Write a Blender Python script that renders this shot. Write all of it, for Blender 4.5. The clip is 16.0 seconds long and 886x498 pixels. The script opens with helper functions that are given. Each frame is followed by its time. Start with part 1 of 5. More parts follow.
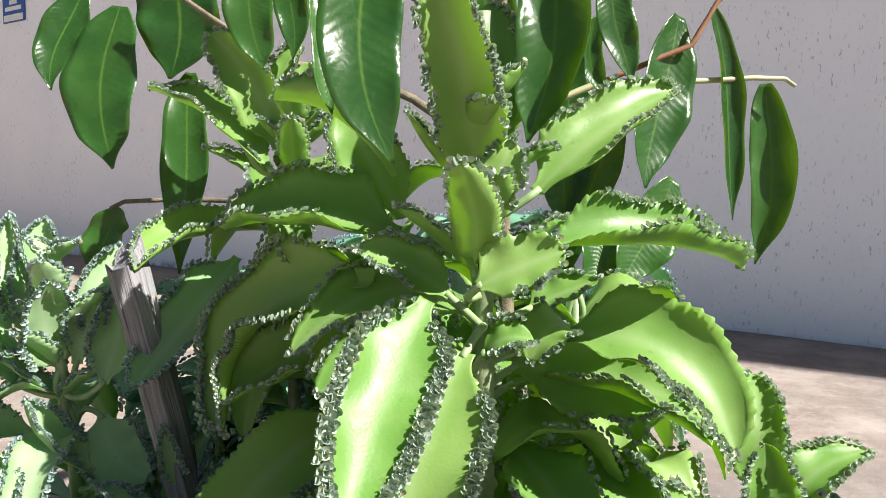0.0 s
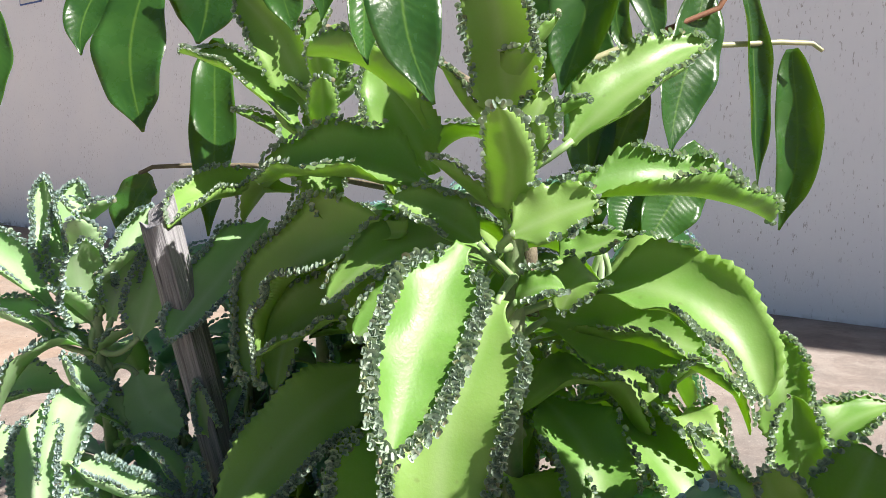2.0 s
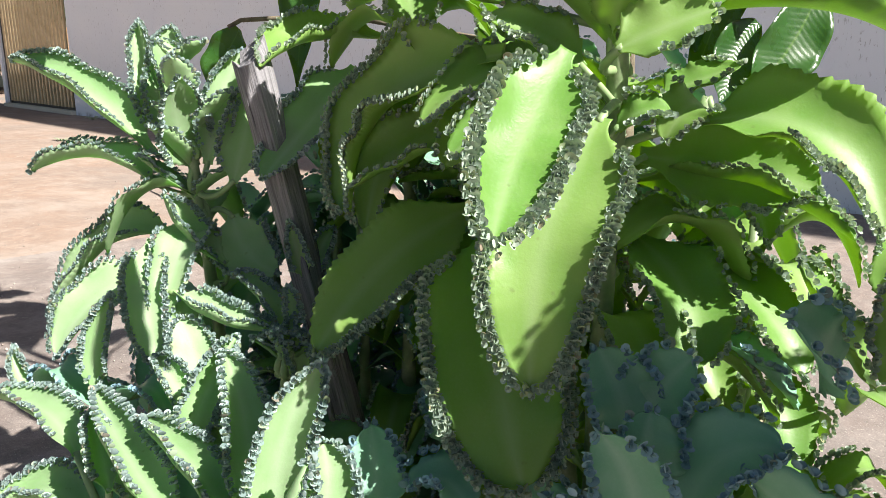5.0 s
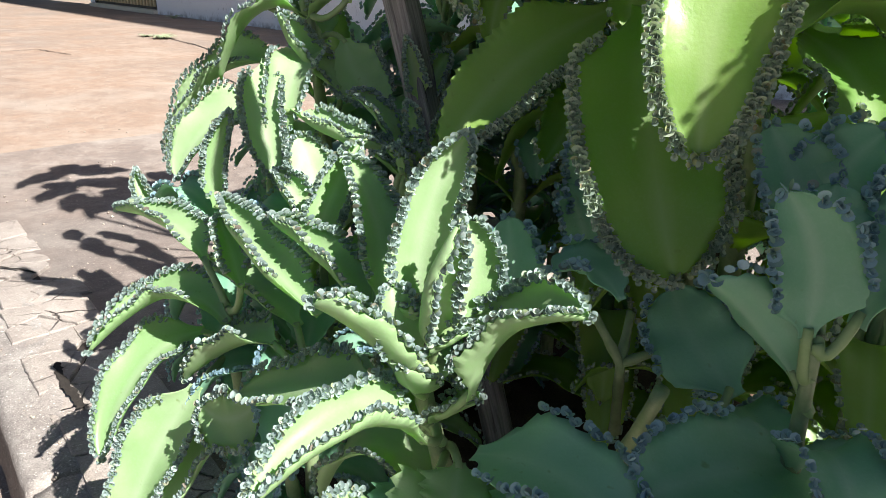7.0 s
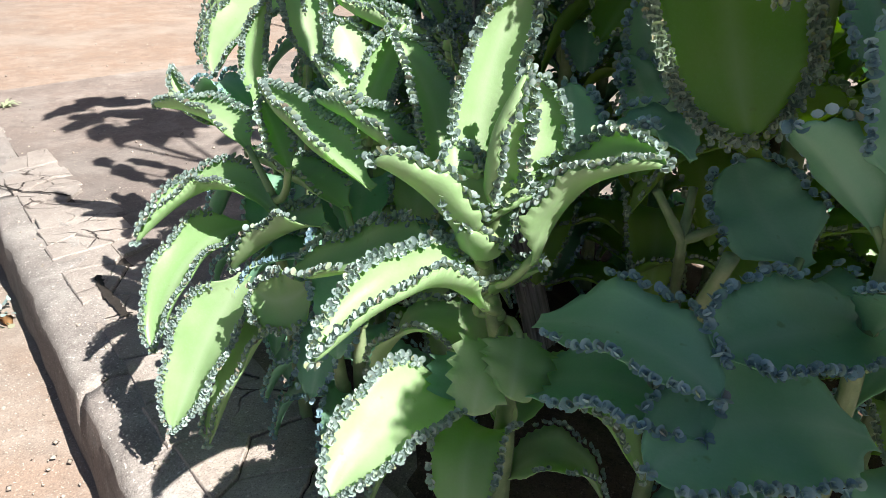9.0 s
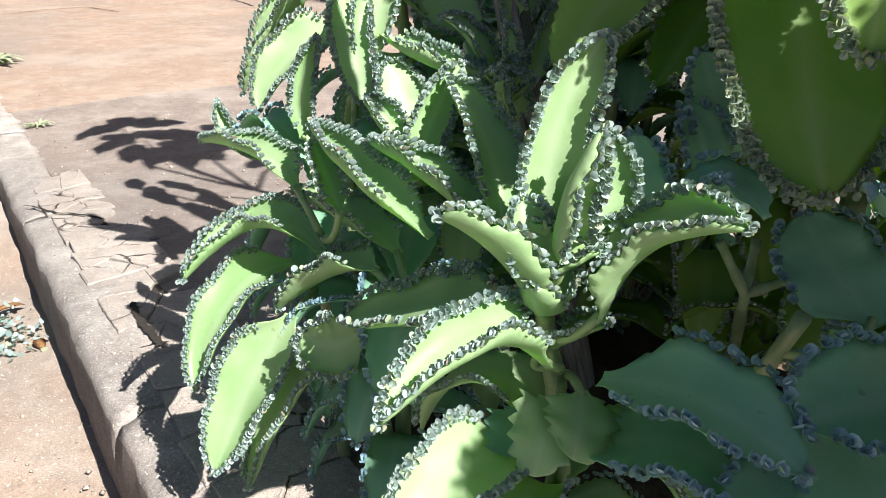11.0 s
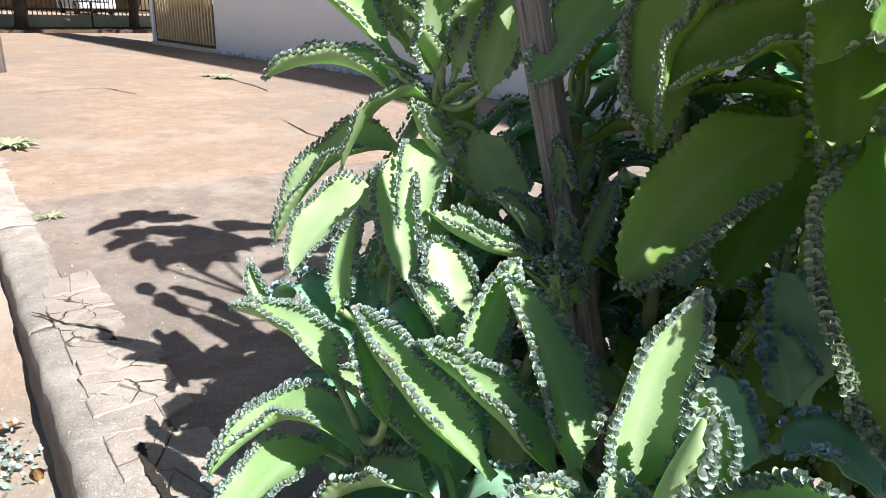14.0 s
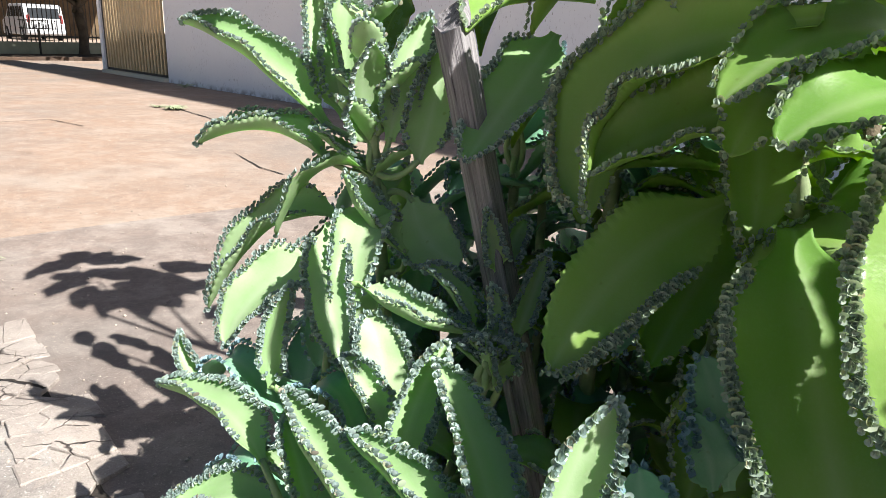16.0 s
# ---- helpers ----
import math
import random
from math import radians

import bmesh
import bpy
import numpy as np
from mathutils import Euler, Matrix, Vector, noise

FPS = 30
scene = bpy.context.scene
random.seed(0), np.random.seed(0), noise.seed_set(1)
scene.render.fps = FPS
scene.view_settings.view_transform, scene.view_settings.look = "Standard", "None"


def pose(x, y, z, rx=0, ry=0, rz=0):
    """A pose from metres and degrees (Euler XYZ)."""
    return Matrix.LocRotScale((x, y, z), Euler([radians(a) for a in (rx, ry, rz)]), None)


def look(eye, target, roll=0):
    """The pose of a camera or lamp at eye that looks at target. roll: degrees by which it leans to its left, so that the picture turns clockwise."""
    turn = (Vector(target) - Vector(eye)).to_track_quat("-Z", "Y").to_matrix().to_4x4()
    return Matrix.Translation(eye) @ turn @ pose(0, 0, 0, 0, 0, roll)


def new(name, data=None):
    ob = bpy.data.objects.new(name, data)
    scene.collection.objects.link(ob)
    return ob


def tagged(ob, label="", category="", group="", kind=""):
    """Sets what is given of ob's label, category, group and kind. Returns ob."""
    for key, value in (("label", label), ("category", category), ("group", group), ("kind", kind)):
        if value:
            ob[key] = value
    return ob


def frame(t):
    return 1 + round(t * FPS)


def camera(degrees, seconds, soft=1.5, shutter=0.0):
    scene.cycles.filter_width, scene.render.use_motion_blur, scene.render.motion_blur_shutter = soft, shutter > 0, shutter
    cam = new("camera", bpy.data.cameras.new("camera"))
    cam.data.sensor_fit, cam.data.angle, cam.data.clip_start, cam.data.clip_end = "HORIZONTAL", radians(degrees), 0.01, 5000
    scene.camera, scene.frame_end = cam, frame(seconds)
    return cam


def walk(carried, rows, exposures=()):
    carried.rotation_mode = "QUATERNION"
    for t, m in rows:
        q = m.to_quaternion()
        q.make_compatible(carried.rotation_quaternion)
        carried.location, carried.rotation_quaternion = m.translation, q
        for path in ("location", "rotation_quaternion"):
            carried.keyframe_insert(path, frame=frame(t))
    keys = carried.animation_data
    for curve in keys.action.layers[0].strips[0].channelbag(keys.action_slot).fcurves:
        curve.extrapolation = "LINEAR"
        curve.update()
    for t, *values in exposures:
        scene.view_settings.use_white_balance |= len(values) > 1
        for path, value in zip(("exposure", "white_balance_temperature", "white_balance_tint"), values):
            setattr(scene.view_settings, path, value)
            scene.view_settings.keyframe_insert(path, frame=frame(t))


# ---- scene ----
cam = camera(65.7, 16.0, 0.35)
PATH = [
    (0, (-0.008, 0.154, 0.862), (-0.006, 2.145, 0.671), 1.2),
    (0.5, (-0.009, 0.154, 0.862), (-0.007, 2.146, 0.678), 1.3),
    (1, (-0.018, 0.149, 0.851), (-0.026, 2.139, 0.65), 1.3),
    (1.5, (-0.024, 0.147, 0.842), (-0.042, 2.134, 0.616), 1.2),
    (2, (-0.025, 0.142, 0.834), (-0.057, 2.128, 0.598), 1.3),
    (2.5, (-0.028, 0.136, 0.825), (-0.076, 2.119, 0.566), 1.4),
    (3, (-0.03, 0.139, 0.813), (-0.088, 2.116, 0.517), 0.9),
    (3.2, (-0.032, 0.139, 0.807), (-0.095, 2.114, 0.496), 1.1),
    (5.3, (-0.042, 0.143, 0.75), (-0.313, 2.043, 0.188), 2.0),
    (5.5, (-0.051, 0.141, 0.737), (-0.339, 2.028, 0.142), 2.5),
    (6, (-0.071, 0.133, 0.709), (-0.43, 1.988, 0.051), 1.6),
    (6.5, (-0.082, 0.132, 0.684), (-0.468, 1.963, -0.02), 1.7),
    (7, (-0.091, 0.131, 0.661), (-0.51, 1.933, -0.098), 1.0),
    (7.5, (-0.102, 0.128, 0.647), (-0.549, 1.908, -0.146), 0.4),
    (8, (-0.111, 0.122, 0.622), (-0.572, 1.877, -0.22), 0.4),
    (8.2, (-0.113, 0.12, 0.613), (-0.577, 1.86, -0.257), 0.1),
    (10.3, (-0.127, 0.114, 0.599), (-0.577, 1.835, -0.314), -0.1),
    (10.5, (-0.132, 0.117, 0.604), (-0.597, 1.843, -0.293), 0.0),
    (11, (-0.152, 0.126, 0.62), (-0.661, 1.859, -0.237), 0.2),
    (11.5, (-0.164, 0.144, 0.629), (-0.674, 1.887, -0.21), 0.6),
    (12, (-0.181, 0.164, 0.645), (-0.697, 1.919, -0.164), 0.7),
    (12.5, (-0.193, 0.179, 0.651), (-0.706, 1.941, -0.146), 1.2),
    (13, (-0.207, 0.192, 0.678), (-0.726, 1.975, -0.065), 1.2),
    (13.5, (-0.214, 0.192, 0.693), (-0.737, 1.989, -0.012), 1.6),
    (14, (-0.221, 0.189, 0.71), (-0.754, 1.998, 0.045), 1.7),
    (14.5, (-0.225, 0.189, 0.719), (-0.758, 2.007, 0.078), 1.8),
    (15, (-0.221, 0.196, 0.732), (-0.731, 2.027, 0.111), 1.9),
    (15.5, (-0.216, 0.202, 0.745), (-0.691, 2.049, 0.143), 2.2),
    (16, (-0.202, 0.215, 0.755), (-0.629, 2.078, 0.164), 2.2),
]
walk(cam, [(t, look(eye, target, roll)) for t, eye, target, roll in PATH], [(0.0, 1.3), (16.0, 1.3)])

# ---- world and light ----
SUN = Vector((0.85, -0.43, 1.0)).normalized()          # towards the sun: over the street's right, behind the white wall's plane
world = bpy.data.worlds.new("sky")
scene.world = world
world.use_nodes = True
wn = world.node_tree
sky = wn.nodes.new("ShaderNodeTexSky")
sky.sky_type, sky.sun_disc = "NISHITA", False
sky.sun_elevation, sky.sun_rotation = math.asin(SUN.z), math.atan2(SUN.x, SUN.y)
wn.nodes["Background"].inputs["Strength"].default_value = 0.028
wn.links.new(sky.outputs[0], wn.nodes["Background"].inputs["Color"])
lamp = bpy.data.lights.new("sun", "SUN")
lamp.energy, lamp.angle, lamp.color = 5.0, radians(0.53), (1.0, 0.95, 0.87)
sun = new("sun", lamp)
sun.matrix_world = look(SUN * 30, (0, 0, 0))

# ---- materials ----


def material(name, rough=0.6, metal=0.0, spec=0.5):
    m = bpy.data.materials.new(name)
    m.use_nodes = True
    b = m.node_tree.nodes["Principled BSDF"]
    b.inputs["Roughness"].default_value, b.inputs["Metallic"].default_value = rough, metal
    b.inputs["Specular IOR Level"].default_value = spec
    return m, m.node_tree, b


def node(nt, kind, **values):
    n = nt.nodes.new("ShaderNode" + kind)
    for key, value in values.items():
        n.inputs[key.replace("_", " ")].default_value = value
    return n


def noise_tex(nt, scale, detail=4.0, rough=0.55, coords=None):
    n = node(nt, "TexNoise", Scale=scale, Detail=detail, Roughness=rough)
    if coords is not None:
        nt.links.new(coords, n.inputs["Vector"])
    return n.outputs["Fac"]


def ramp(nt, fac, *stops):
    r = nt.nodes.new("ShaderNodeValToRGB")
    while len(r.color_ramp.elements) < len(stops):
        r.color_ramp.elements.new(0.5)
    for e, (at, colour) in zip(r.color_ramp.elements, stops):
        e.position = at
        e.color = (*colour, 1) if len(colour) == 3 else colour
    nt.links.new(fac, r.inputs["Fac"])
    return r.outputs["Color"]


def grey(at, v):
    return (at, (v, v, v))


def mix(nt, fac, a, b, blend="MIX"):
    n = nt.nodes.new("ShaderNodeMix")
    n.data_type, n.blend_type = "RGBA", blend
    sockets = [s for s in n.inputs if s.enabled]
    for value, socket in zip((fac, a, b), sockets):
        if isinstance(value, (int, float)):
            socket.default_value = value
        elif isinstance(value, tuple):
            socket.default_value = (*value, 1)
        else:
            nt.links.new(value, socket)
    return [s for s in n.outputs if s.enabled][0]


def maths(nt, op, a, b=0.0, c=0.0):
    n = nt.nodes.new("ShaderNodeMath")
    n.operation = op
    for value, socket in zip((a, b, c), n.inputs):
        if isinstance(value, (int, float)):
            socket.default_value = value
        else:
            nt.links.new(value, socket)
    return n.outputs[0]


def bump(nt, bsdf, height, strength=0.3, distance=0.01):
    b = node(nt, "Bump", Strength=strength, Distance=distance)
    nt.links.new(height, b.inputs["Height"])
    nt.links.new(b.outputs[0], bsdf.inputs["Normal"])


def place(nt):
    return nt.nodes.new("ShaderNodeNewGeometry").outputs["Position"]


def plain(name, a, b, rough=0.6, metal=0.0, scale=20.0, relief=0.15, spec=0.5):
    m, nt, bs = material(name, rough, metal, spec)
    pos = place(nt)
    n = noise_tex(nt, scale, 6.0, 0.6, pos)
    nt.links.new(ramp(nt, n, (0.3, a), (0.7, b)), bs.inputs["Base Color"])
    bump(nt, bs, noise_tex(nt, scale * 6, 3.0, 0.6, pos), relief, 0.003)
    return m


def leafy(name, low, high, bloom, through_colour, share, rough, veins=0.0, rib=0.3, rib_width=0.13, spec=0.4):
    """A leaf: a waxy face and light that passes through it."""
    m, nt, bs = material(name, rough, 0.0, spec)
    pos = place(nt)
    info = nt.nodes.new("ShaderNodeObjectInfo")
    uv = nt.nodes.new("ShaderNodeUVMap").outputs[0]
    sep = nt.nodes.new("ShaderNodeSeparateXYZ")
    nt.links.new(uv, sep.inputs[0])
    across = maths(nt, "ABSOLUTE", maths(nt, "SUBTRACT", sep.outputs[0], 0.5))
    cloud = noise_tex(nt, 32.0, 5.0, 0.6, pos)
    fine = noise_tex(nt, 420.0, 3.0, 0.6, pos)
    tone = maths(nt, "ADD", maths(nt, "MULTIPLY", cloud, 0.6), maths(nt, "MULTIPLY", info.outputs["Random"], 0.4))
    col = ramp(nt, tone, (0.3, low), (0.68, high))
    col = mix(nt, ramp(nt, fine, grey(0.5, 0.0), grey(0.8, 0.12)), col, bloom)
    ribs = ramp(nt, across, grey(0.0, rib), grey(rib_width, 0.0))
    col = mix(nt, ribs, col, bloom)
    spots = ramp(nt, noise_tex(nt, 95.0, 2.0, 0.5, pos), grey(0.70, 0.0), grey(0.78, 0.5))
    col = mix(nt, spots, col, (0.10, 0.10, 0.05))
    nt.links.new(col, bs.inputs["Base Color"])
    nt.links.new(ramp(nt, cloud, grey(0.3, rough - 0.08), grey(0.7, rough + 0.12)), bs.inputs["Roughness"])
    height = maths(nt, "MULTIPLY", fine, 0.25)
    if veins:
        wave = maths(nt, "SINE", maths(nt, "MULTIPLY", maths(nt, "ADD", sep.outputs[1], maths(nt, "MULTIPLY", across, -0.22)), 135.0))
        height = maths(nt, "ADD", height, maths(nt, "MULTIPLY", wave, veins))
    height = maths(nt, "ADD", height, maths(nt, "MULTIPLY", cloud, 0.8))
    bump(nt, bs, height, 0.35, 0.002)
    tr = nt.nodes.new("ShaderNodeBsdfTranslucent")
    shade = mix(nt, maths(nt, "MULTIPLY", cloud, 0.5), through_colour, tuple(0.55 * c for c in through_colour))
    shade = mix(nt, ribs, shade, tuple(min(1.0, 1.15 * c) for c in through_colour))
    nt.links.new(shade, tr.inputs["Color"])
    mx = node(nt, "MixShader", Fac=share)
    nt.links.new(bs.outputs[0], mx.inputs[1])
    nt.links.new(tr.outputs[0], mx.inputs[2])
    nt.links.new(mx.outputs[0], nt.nodes["Material Output"].inputs["Surface"])
    return m


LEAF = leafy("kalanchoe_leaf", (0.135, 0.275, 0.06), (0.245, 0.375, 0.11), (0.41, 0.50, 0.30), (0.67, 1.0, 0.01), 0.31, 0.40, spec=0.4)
# Blue of shade and paleness of sun put into these two leaf colours.
SHADE_BLUED_LEAF = leafy("shade_blued_kalanchoe_leaf", (0.15, 0.35, 0.24), (0.245, 0.46, 0.335), (0.44, 0.58, 0.48), (0.45, 0.95, 0.05), 0.18, 0.42, spec=0.35)
SUN_PALED_LEAF = leafy("sun_paled_kalanchoe_leaf", (0.25, 0.39, 0.19), (0.37, 0.50, 0.30), (0.54, 0.61, 0.49), (0.50, 1.0, 0.02), 0.32, 0.42, spec=0.35)
LUSH, SUNLIT_YOUNG = [], []                                    # plants of the yellower, thinner-leaved sort, and the young sunlit ones by the kerb
MANGO = leafy("tree_leaf", (0.013, 0.055, 0.014), (0.036, 0.105, 0.022), (0.12, 0.22, 0.04), (0.62, 0.90, 0.02), 0.28, 0.24, 0.09, 0.6, 0.03, spec=0.5)


def plantlet_material(name, tint):
    """Waxy plantlets: olive by sort of plant, bluish for shade put into the colour."""
    m, nt, bs = material(name, 0.5, 0.0, 0.4)
    geo = nt.nodes.new("ShaderNodeNewGeometry")
    rnd = geo.outputs["Random Per Island"]
    col = ramp(nt, rnd, (0.0, (0.17, 0.24, 0.25)), (0.5, (0.28, 0.37, 0.38)), (0.9, (0.42, 0.51, 0.51)), (0.95, (0.32, 0.40, 0.22)), (1.0, (0.26, 0.20, 0.19)))
    col = mix(nt, ramp(nt, noise_tex(nt, 900.0, 3.0, 0.6, geo.outputs["Position"]), grey(0.45, 0.0), grey(0.8, 0.4)), col, (0.32, 0.38, 0.34))
    col = mix(nt, 1.0, col, tint, "MULTIPLY")
    nt.links.new(col, bs.inputs["Base Color"])
    tr = node(nt, "BsdfTranslucent", Color=(0.35, 0.50, 0.22, 1))
    mx = node(nt, "MixShader", Fac=0.22)
    nt.links.new(bs.outputs[0], mx.inputs[1])
    nt.links.new(tr.outputs[0], mx.inputs[2])
    nt.links.new(mx.outputs[0], nt.nodes["Material Output"].inputs["Surface"])
    return m


PLANTLET = plantlet_material("plantlet", (1.0, 1.0, 1.0))
SHADE_BLUED = plantlet_material("shade_blued_plantlet", (0.82, 1.0, 1.28))
OLIVE = plantlet_material("olive_plantlet", (1.05, 1.0, 0.84))
STEM = plain("kalanchoe_stem", (0.16, 0.24, 0.11), (0.28, 0.34, 0.20), 0.5, 0, 60.0)
STALK = plain("kalanchoe_leaf_stalk", (0.20, 0.31, 0.13), (0.30, 0.40, 0.20), 0.45, 0, 50.0, 0.08)
BARK = plain("young_bark", (0.10, 0.08, 0.055), (0.24, 0.20, 0.14), 0.8, 0, 60.0, 0.5)
TWIG = plain("pale_twig", (0.30, 0.32, 0.16), (0.42, 0.38, 0.24), 0.5, 0, 50.0)
REDTWIG = plain("reddish_leaf_stalk", (0.22, 0.08, 0.05), (0.30, 0.16, 0.08), 0.5, 0, 50.0)
DRYLEAF = plain("dry_leaf", (0.28, 0.13, 0.05), (0.45, 0.27, 0.12), 0.8, 0, 60.0)
WEED = plain("weed_leaf", (0.24, 0.30, 0.17), (0.38, 0.43, 0.28), 0.5, 0, 40.0)
DIRT = plain("crack_dirt", (0.010, 0.008, 0.007), (0.03, 0.024, 0.02), 0.95, 0, 90.0, 0.4)
STONE = plain("pebble", (0.22, 0.18, 0.15), (0.50, 0.45, 0.40), 0.85, 0, 40.0)
SLAT = plain("tan_slat", (0.50, 0.38, 0.22), (0.64, 0.51, 0.32), 0.55, 0, 8.0)
DARKSTEEL = plain("dark_painted_steel", (0.02, 0.02, 0.02), (0.05, 0.045, 0.04), 0.5, 0.3, 10.0)
GALV = plain("grey_painted_steel", (0.30, 0.32, 0.34), (0.45, 0.46, 0.48), 0.5, 0.4, 10.0)
TREEBARK = plain("tree_bark", (0.035, 0.027, 0.02), (0.10, 0.08, 0.06), 0.9, 0, 6.0, 0.8)
FARLEAF = plain("far_leaf", (0.03, 0.08, 0.02), (0.07, 0.15, 0.03), 0.5, 0, 3.0)
VANPAINT = plain("silver_car_paint", (0.42, 0.44, 0.48), (0.50, 0.52, 0.55), 0.3, 0.2, 3.0, 0.02)
GLASS = plain("dark_car_glass", (0.015, 0.018, 0.022), (0.03, 0.035, 0.04), 0.08, 0, 2.0, 0.0)
RUBBER = plain("tyre_rubber", (0.015, 0.015, 0.015), (0.03, 0.03, 0.03), 0.8, 0, 20.0)
REDLAMP = plain("red_lamp_lens", (0.16, 0.03, 0.03), (0.24, 0.05, 0.05), 0.2, 0, 10.0, 0.0)
LOWWALL = plain("greenish_render", (0.26, 0.28, 0.21), (0.42, 0.42, 0.33), 0.9, 0, 2.0, 0.3)
OCHRE = plain("ochre_render", (0.50, 0.28, 0.12), (0.62, 0.38, 0.18), 0.9, 0, 2.0, 0.2)
CREAM = plain("cream_render", (0.66, 0.60, 0.48), (0.76, 0.70, 0.58), 0.9, 0, 2.0, 0.2)
BROWNWALL = plain("shade_browned_boards", (0.05, 0.035, 0.02), (0.13, 0.09, 0.05), 0.8, 0, 1.5, 0.3)
SIGNBLUE = plain("blue_enamel", (0.02, 0.07, 0.30), (0.03, 0.10, 0.38), 0.35, 0, 10.0, 0.02)
SIGNWHITE = plain("white_enamel", (0.72, 0.73, 0.74), (0.8, 0.8, 0.8), 0.4, 0, 10.0, 0.02)
ROOFTILE = plain("roof_tile", (0.30, 0.13, 0.07), (0.45, 0.22, 0.12), 0.9, 0, 3.0, 0.4)


def wood_material():
    m, nt, bs = material("weathered_wood", 0.85)
    tc = nt.nodes.new("ShaderNodeTexCoord")
    mp = node(nt, "Mapping", Scale=(1.0, 1.0, 0.045))
    nt.links.new(tc.outputs["Object"], mp.inputs["Vector"])
    grain = noise_tex(nt, 240.0, 6.0, 0.65, mp.outputs[0])
    broad = noise_tex(nt, 40.0, 3.0, 0.5, mp.outputs[0])
    col = ramp(nt, grain, (0.30, (0.035, 0.03, 0.032)), (0.42, (0.16, 0.155, 0.17)), (0.62, (0.29, 0.28, 0.30)), (0.8, (0.44, 0.42, 0.44)))
    col = mix(nt, ramp(nt, broad, grey(0.5, 0.0), grey(0.75, 0.4)), col, (0.26, 0.21, 0.19))
    nt.links.new(col, bs.inputs["Base Color"])
    bump(nt, bs, grain, 0.9, 0.004)
    return m


def wall_material():
    """White paint over rough-cast render, with vertical drag marks and small pits."""
    m, nt, bs = material("white_roughcast", 0.9)
    pos = place(nt)
    mp = node(nt, "Mapping", Scale=(1.0, 1.0, 0.30))
    nt.links.new(pos, mp.inputs["Vector"])
    pits = noise_tex(nt, 75.0, 5.0, 0.6, mp.outputs[0])
    drag = noise_tex(nt, 26.0, 4.0, 0.6, mp.outputs[0])
    stain = noise_tex(nt, 1.1, 6.0, 0.6, pos)
    sep = nt.nodes.new("ShaderNodeSeparateXYZ")
    nt.links.new(pos, sep.inputs[0])
    col = ramp(nt, stain, (0.3, (0.84, 0.88, 0.97)), (0.7, (0.90, 0.93, 0.99)))
    col = mix(nt, maths(nt, "MULTIPLY", ramp(nt, pits, grey(0.335, 0.7), grey(0.385, 0.0)), ramp(nt, noise_tex(nt, 2.3, 4.0, 0.6, pos), grey(0.40, 0.15), grey(0.60, 1.0))), col, (0.30, 0.29, 0.32))
    splash = maths(nt, "MULTIPLY", ramp(nt, sep.outputs[2], grey(0.0, 0.8), grey(0.07, 0.0)), ramp(nt, noise_tex(nt, 9.0, 6.0, 0.65, pos), grey(0.42, 0.0), grey(0.62, 1.0)))
    col = mix(nt, splash, col, (0.12, 0.10, 0.10))
    nt.links.new(col, bs.inputs["Base Color"])
    h = maths(nt, "ADD", ramp(nt, pits, grey(0.28, 0.0), grey(0.46, 1.0)), maths(nt, "MULTIPLY", drag, 0.8))
    bump(nt, bs, h, 0.4, 0.005)
    return m


